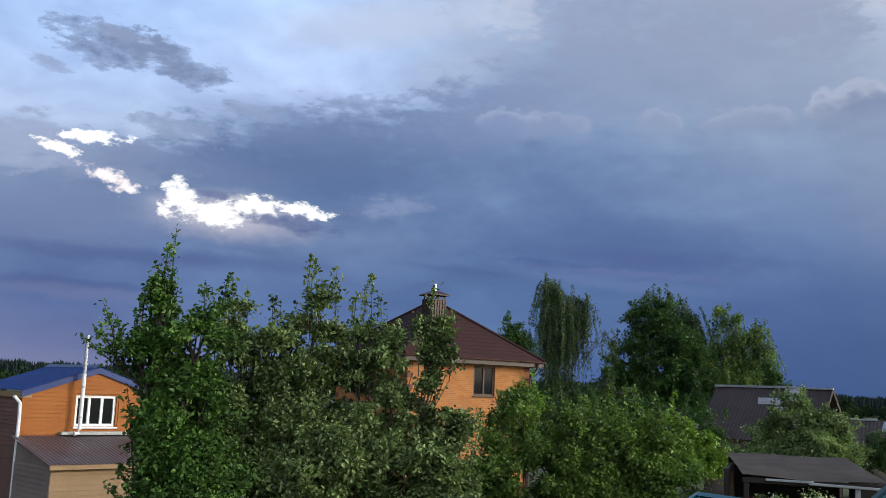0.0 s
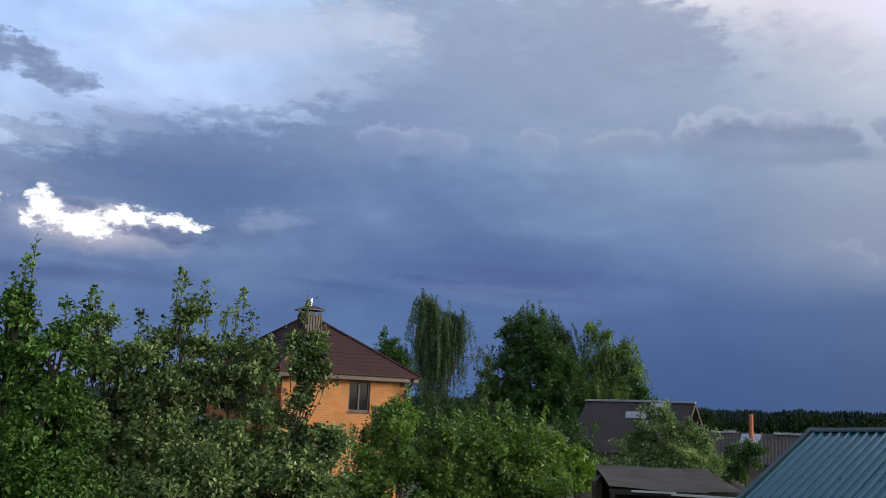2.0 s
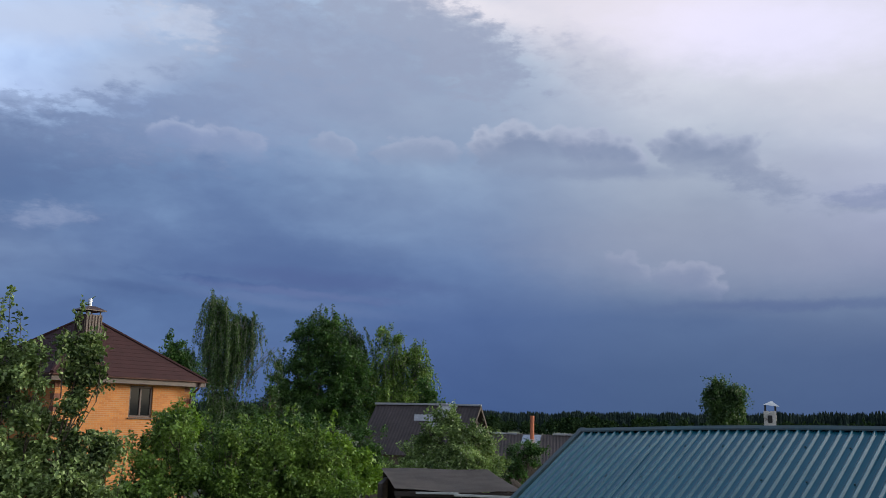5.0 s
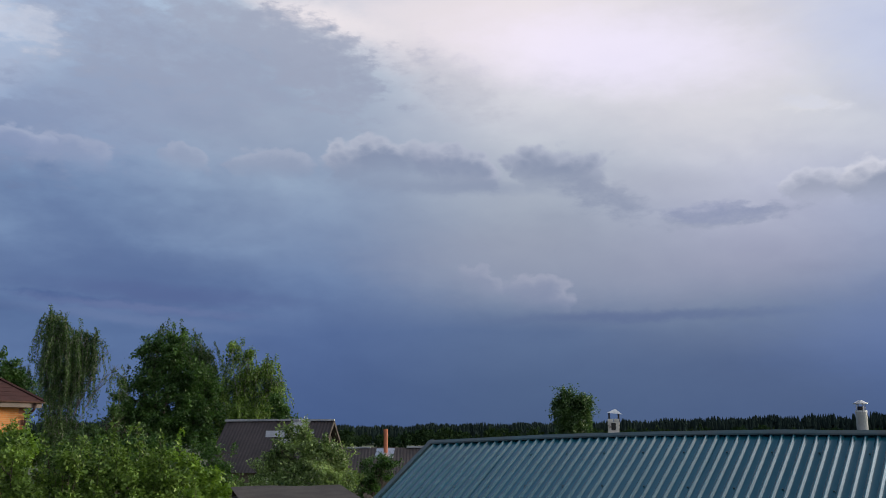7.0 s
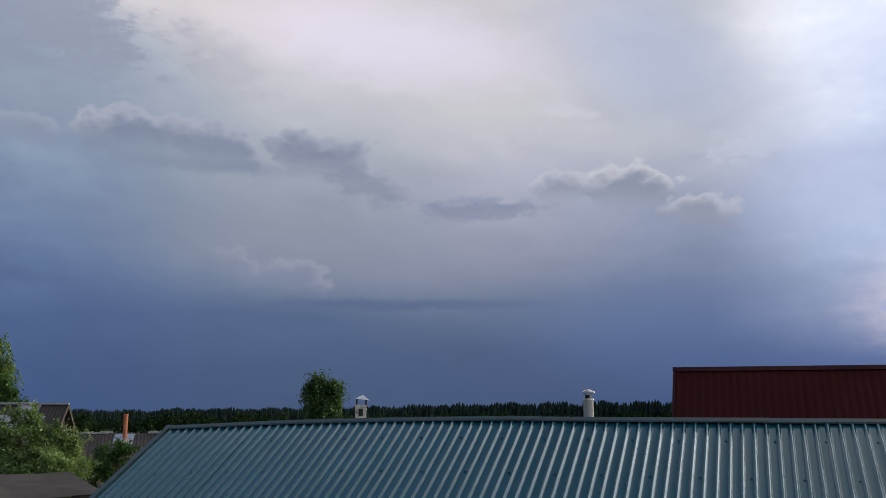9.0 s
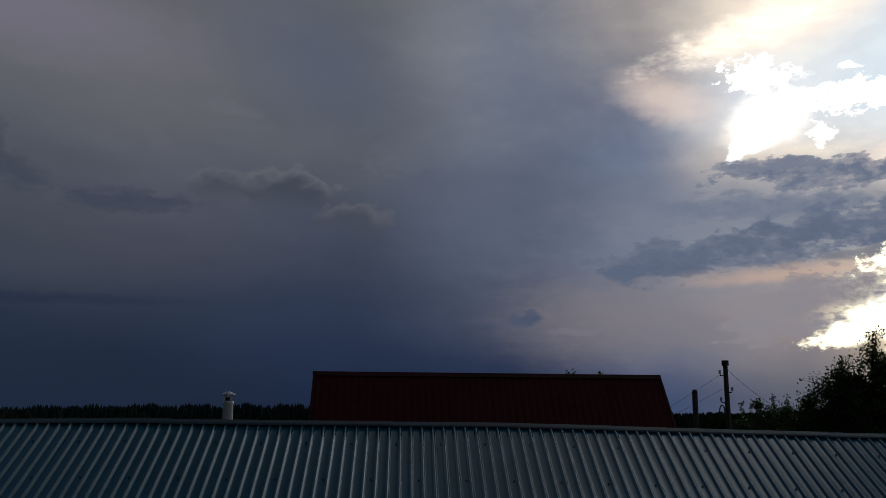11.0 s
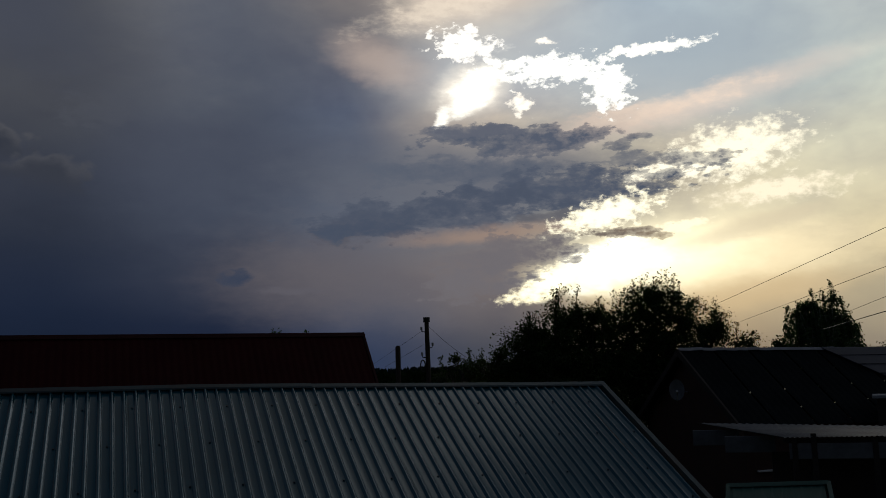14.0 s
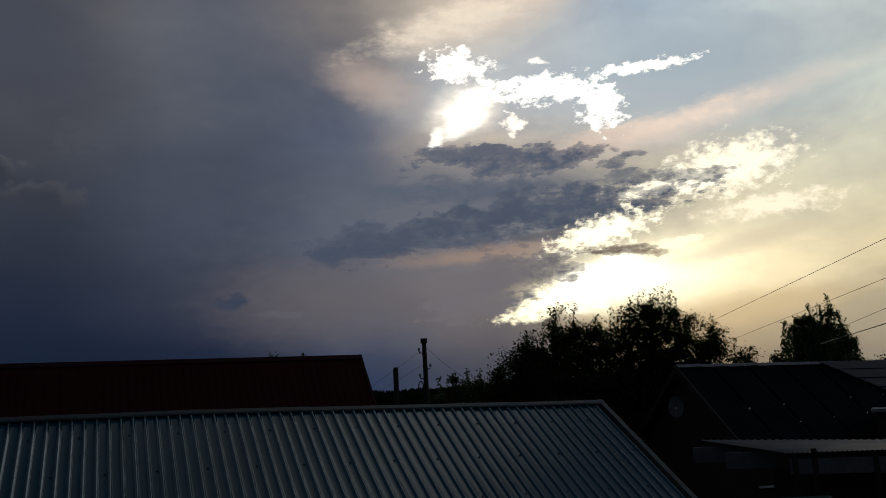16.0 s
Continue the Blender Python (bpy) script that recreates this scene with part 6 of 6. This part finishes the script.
grow("elder_bush", "wide pale elder bush with cream blossom", "shrub", 20.6, 31.0,
     [(20.2, -1.0, 1.5, 1.3), (18.7, -1.9, 1.2, 1.2), (21.9, -1.5, 1.2, 1.3), (20.6, -2.7, 2.6, 1.2), (22.6, -2.6, 1.0, 1.0), (17.6, -3.0, 0.9, 0.6)],
     PALE_LEAF, BARK, 1500, 34, 0.085, 47, 0.06, 4, 0.36, [(19.6, 0.3), (20.6, 0.5), (21.8, 0.2)], bloom=320, scatter=0.05, sprays=16)
grow("thorn_bush", "small dull green thorn bush", "shrub", 24.6, 36.0,
     [(24.3, -2.0, 0.9, 0.9), (25.3, -1.9, 0.6, 0.8), (23.8, -2.8, 0.8, 0.8)], DARK_LEAF, BARK, 240, 28, 0.08, 48, 0.05, 3, 0.36)
grow("rose_bush", "low straggling bush with pale flower heads", "shrub", 19.5, 19.0,
     [(18.2, -5.4, 1.0, 0.8), (20.2, -5.6, 1.4, 0.7), (22.0, -5.5, 1.0, 0.7)], PALE_LEAF, BARK, 130, 18, 0.055, 49, 0.03, 3, 0.36, [(19.0, -4.7), (20.7, -4.8), (21.8, -4.7)], bloom=60)

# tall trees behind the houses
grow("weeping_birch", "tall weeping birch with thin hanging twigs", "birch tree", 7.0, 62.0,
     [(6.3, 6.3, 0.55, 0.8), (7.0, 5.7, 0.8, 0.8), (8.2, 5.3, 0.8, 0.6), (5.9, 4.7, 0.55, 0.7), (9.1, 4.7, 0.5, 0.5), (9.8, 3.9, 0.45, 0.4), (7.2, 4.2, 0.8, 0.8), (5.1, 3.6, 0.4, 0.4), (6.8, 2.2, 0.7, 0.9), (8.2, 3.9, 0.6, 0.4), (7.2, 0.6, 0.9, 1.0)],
     BIRCH_LEAF, BIRCH_BARK_SHADED, 300, 22, 0.12, 53, 0.11, 1, 0.3, [(6.2, 7.3), (7.1, 6.9), (8.8, 6.0), (7.8, 6.6)], droop=0.4, hang=(620, 4.6), twig_len=1.0, fill=5, clump=0.7)
grow("lime_tree", "dark round lime tree behind the brick house", "lime tree", 4.6, 58.0,
     [(4.4, 3.4, 0.8, 1.1), (4.9, 2.2, 0.9, 1.2), (4.2, 1.4, 0.9, 1.2)], DARK_LEAF, BARK, 420, 26, 0.15, 54, 0.15, 1, 0.4, twig_len=1.0, scatter=0.1, sprays=6)
grow("lime_tree", "tall dark green lime tree", "lime tree", 12.2, 64.0,
     [(11.9, 4.4, 1.1, 1.5), (13.2, 4.4, 1.2, 1.6), (10.6, 1.2, 0.9, 1.0), (11.2, 2.4, 1.2, 1.6), (12.8, 1.8, 1.7, 1.9), (14.4, 2.6, 1.0, 1.6), (11.6, 0.2, 1.7, 1.4), (14.0, 0.4, 1.4, 1.6), (10.4, 0.6, 1.1, 1.4), (15.0, 1.4, 0.9, 1.9)],
     DARK_LEAF, BARK, 2000, 28, 0.16, 57, 0.22, 1, 0.4, [(11.5, 5.8), (12.9, 6.6), (14.2, 5.9)], twig_len=1.2, scatter=0.1, sprays=12)
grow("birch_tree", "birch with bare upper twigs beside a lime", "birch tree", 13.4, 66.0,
     [(12.9, 5.6, 0.7, 0.9), (13.9, 5.0, 0.8, 1.0), (14.6, 3.8, 0.7, 1.2)], BIRCH_LEAF, BIRCH_BARK_SHADED, 220, 16, 0.12, 58, 0.16, 1, 0.32, [(12.6, 6.8), (13.3, 6.7)], droop=0.4, hang=(330, 3.4), twig_len=1.2, scatter=0.1)
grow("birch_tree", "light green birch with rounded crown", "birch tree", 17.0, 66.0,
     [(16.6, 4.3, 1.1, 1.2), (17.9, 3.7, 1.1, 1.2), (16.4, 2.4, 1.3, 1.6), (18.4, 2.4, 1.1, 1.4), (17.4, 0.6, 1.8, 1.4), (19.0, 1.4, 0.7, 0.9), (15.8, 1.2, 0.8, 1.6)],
     LILAC_LEAF, BIRCH_BARK_SHADED, 900, 24, 0.14, 59, 0.2, 1, 0.34, [(16.4, 5.5)], droop=0.4, hang=(620, 3.0), twig_len=1.1, scatter=0.1, sprays=8)
grow("lime_tree", "small dark tree at the end of a row", "lime tree", 19.2, 60.0,
     [(19.0, 1.7, 0.5, 0.8), (19.4, 0.9, 0.5, 0.6)], DARK_LEAF, BARK, 160, 24, 0.14, 60, 0.1, 1, 0.4, twig_len=0.8, scatter=0.1)
grow("willow_shrub", "grey-green bush under the birches", "shrub", 9.7, 52.0,
     [(9.9, 0.9, 0.9, 0.8), (10.6, 0.2, 0.9, 0.8), (8.6, 0.0, 0.9, 0.7)], BIRCH_LEAF, BARK, 260, 24, 0.12, 61, 0.07, 3, 0.3, twig_len=0.8)
grow("far_birch", "lone rounded birch before distant woods", "birch tree", 36.2, 120.0,
     [(36.0, 1.9, 0.55, 0.75), (36.8, 1.7, 0.45, 0.7), (35.6, 1.4, 0.45, 0.7), (36.3, 0.8, 0.9, 0.8)], BIRCH_LEAF, BIRCH_BARK, 420, 24, 0.26, 63, 0.2, 1, 0.36, hang=(160, 2.2), twig_len=1.6, scatter=0.3)

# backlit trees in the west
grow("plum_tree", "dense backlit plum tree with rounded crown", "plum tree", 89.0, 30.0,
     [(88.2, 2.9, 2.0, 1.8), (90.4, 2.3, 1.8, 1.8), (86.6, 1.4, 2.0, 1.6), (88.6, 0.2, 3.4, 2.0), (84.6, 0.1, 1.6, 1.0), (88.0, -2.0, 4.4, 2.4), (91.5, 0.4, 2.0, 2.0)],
     BACKLIT_LEAF, BARK, 3000, 40, 0.078, 71, 0.14, 2, 0.36, [(88.5, 5.1), (86.6, 3.6), (89.6, 4.9), (90.8, 4.3)], scatter=0.08, inner=0.1, sprays=20, fill=4, clump=0.9)
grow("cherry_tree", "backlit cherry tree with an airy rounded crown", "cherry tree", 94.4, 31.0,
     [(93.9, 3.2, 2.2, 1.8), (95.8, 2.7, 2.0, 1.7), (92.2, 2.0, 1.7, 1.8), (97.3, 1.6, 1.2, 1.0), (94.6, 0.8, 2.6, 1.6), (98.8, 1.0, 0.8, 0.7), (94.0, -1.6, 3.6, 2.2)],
     BACKLIT_LEAF, BARK, 2300, 34, 0.074, 73, 0.13, 2, 0.36, [(94.0, 5.3), (95.4, 4.9), (98.4, 2.5), (99.4, 1.9)], scatter=0.08, inner=0.1, sprays=20, fill=4, clump=0.9)
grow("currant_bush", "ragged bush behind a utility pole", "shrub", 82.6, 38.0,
     [(82.9, 0.5, 1.0, 0.8), (81.6, 0.2, 0.8, 0.7), (84.2, 0.3, 0.9, 0.8), (82.6, -1.2, 2.2, 1.2)], BACKLIT_LEAF, BARK, 420, 26, 0.10, 75, 0.05, 4, 0.36, [(83.0, 1.5), (81.3, 1.2), (82.2, 1.3), (83.7, 1.5)])
grow("weeping_birch", "backlit weeping birch beyond dark roofs", "birch tree", 103.0, 60.0,
     [(103.2, 3.3, 0.8, 1.0), (102.2, 2.6, 0.8, 1.0), (104.0, 2.4, 0.7, 1.1), (101.4, 1.6, 0.7, 0.9), (103.0, 1.2, 1.4, 1.2)],
     BIRCH_LEAF, BIRCH_BARK, 420, 20, 0.14, 77, 0.18, 1, 0.34, [(103.6, 4.5), (102.6, 4.1)], droop=0.5, hang=(460, 3.6), twig_len=0.9)
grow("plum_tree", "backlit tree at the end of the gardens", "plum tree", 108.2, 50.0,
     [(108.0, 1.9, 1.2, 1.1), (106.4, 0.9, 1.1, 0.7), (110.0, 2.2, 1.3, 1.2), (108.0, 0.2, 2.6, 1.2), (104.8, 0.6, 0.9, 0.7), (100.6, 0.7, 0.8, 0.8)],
     BACKLIT_LEAF, BARK, 520, 28, 0.13, 79, 0.13, 1, 0.36, [(107.6, 3.2)], twig_len=0.9, scatter=0.12, inner=0.15)
grow("rowan_sapling", "thin leafy shoots above a roof ridge", "sapling", 71.8, 25.0,
     [(71.6, 2.4, 0.28, 0.4), (73.4, 2.4, 0.2, 0.3), (72.4, 1.4, 0.8, 0.8)], DARK_LEAF, BARK, 40, 16, 0.07, 81, 0.04, 2, 0.36, [(71.5, 3.05), (71.9, 2.95), (73.4, 2.95)])


# ---- distant woods ----
def build_woods():
    rng = np.random.default_rng(91)
    verts, faces = [], []
    for k in range(14000):
        az = rng.uniform(-34, 118)
        d = rng.uniform(560, 720)
        rise = 0.86 + 0.16 * math.sin(az * 0.13 + 1.0) + (0.10 if 27 < az < 58 else -0.08 if az > 58 else 0.0) + (0.25 if az < -12 else 0)
        h = EYE + d * math.tan(radians(rise)) * (rng.uniform(0.66, 1.02) + 0.05 * math.sin(az * 2.3) + 0.04 * math.sin(az * 6.1 + 1.0))
        c = polar(az, d)
        w = rng.uniform(1.2, 3.2)
        first = len(verts)
        tiers, sides = 4, 6
        for t in range(tiers):
            z0, z1 = h * (0.12 + 0.22 * t), h * min(1.0, 0.46 + 0.20 * t)
            r = w * (1 - 0.21 * t)
            spin = rng.uniform(0, 1)
            q = len(verts)
            for s in range(sides):
                a = (s + spin) * math.tau / sides
                rr = r * rng.uniform(0.75, 1.2)
                verts.append((c.x + rr * math.cos(a), c.y + rr * math.sin(a), z0 + rng.uniform(-0.4, 0.4)))
            verts.append((c.x + rng.normal(0, 0.2), c.y, z1))
            faces += [(q + s, q + (s + 1) % sides, q + sides) for s in range(sides)]
    tagged(mesh_object("conifer_wood", verts, faces, CONIFER), "dark conifer wood along the horizon", "woods", kind="stuff")
    # broadleaved growth in front of the conifers
    roots, ways, sizes = [], [], []
    for k in range(520):
        az = rng.uniform(-32, 116)
        d = rng.uniform(230, 430)
        h = (EYE + d * math.tan(radians(rng.uniform(0.05, 0.5))))
        c = np.array(polar(az, d, h * 0.62))
        m = 130
        v = rng.normal(size=(m, 3))
        v /= np.linalg.norm(v, axis=1)[:, None]
        roots.append(c + v * np.array((2.6, 2.6, h * 0.38)) * rng.uniform(0.6, 1.0, (m, 1)))
        ways.append(rng.normal(size=(m, 3)))
        sizes.append(rng.uniform(0.7, 1.5, m))
    roots, ways, sizes = np.concatenate(roots), np.concatenate(ways), np.concatenate(sizes)
    ways /= np.linalg.norm(ways, axis=1)[:, None]
    o = leaf_mesh("broadleaf_wood", roots, ways, rng.normal(size=ways.shape), sizes, 0.4, FAR_LEAF, None)
    tagged(o, "green broadleaved growth before the conifers", "woods", kind="stuff")


build_woods()
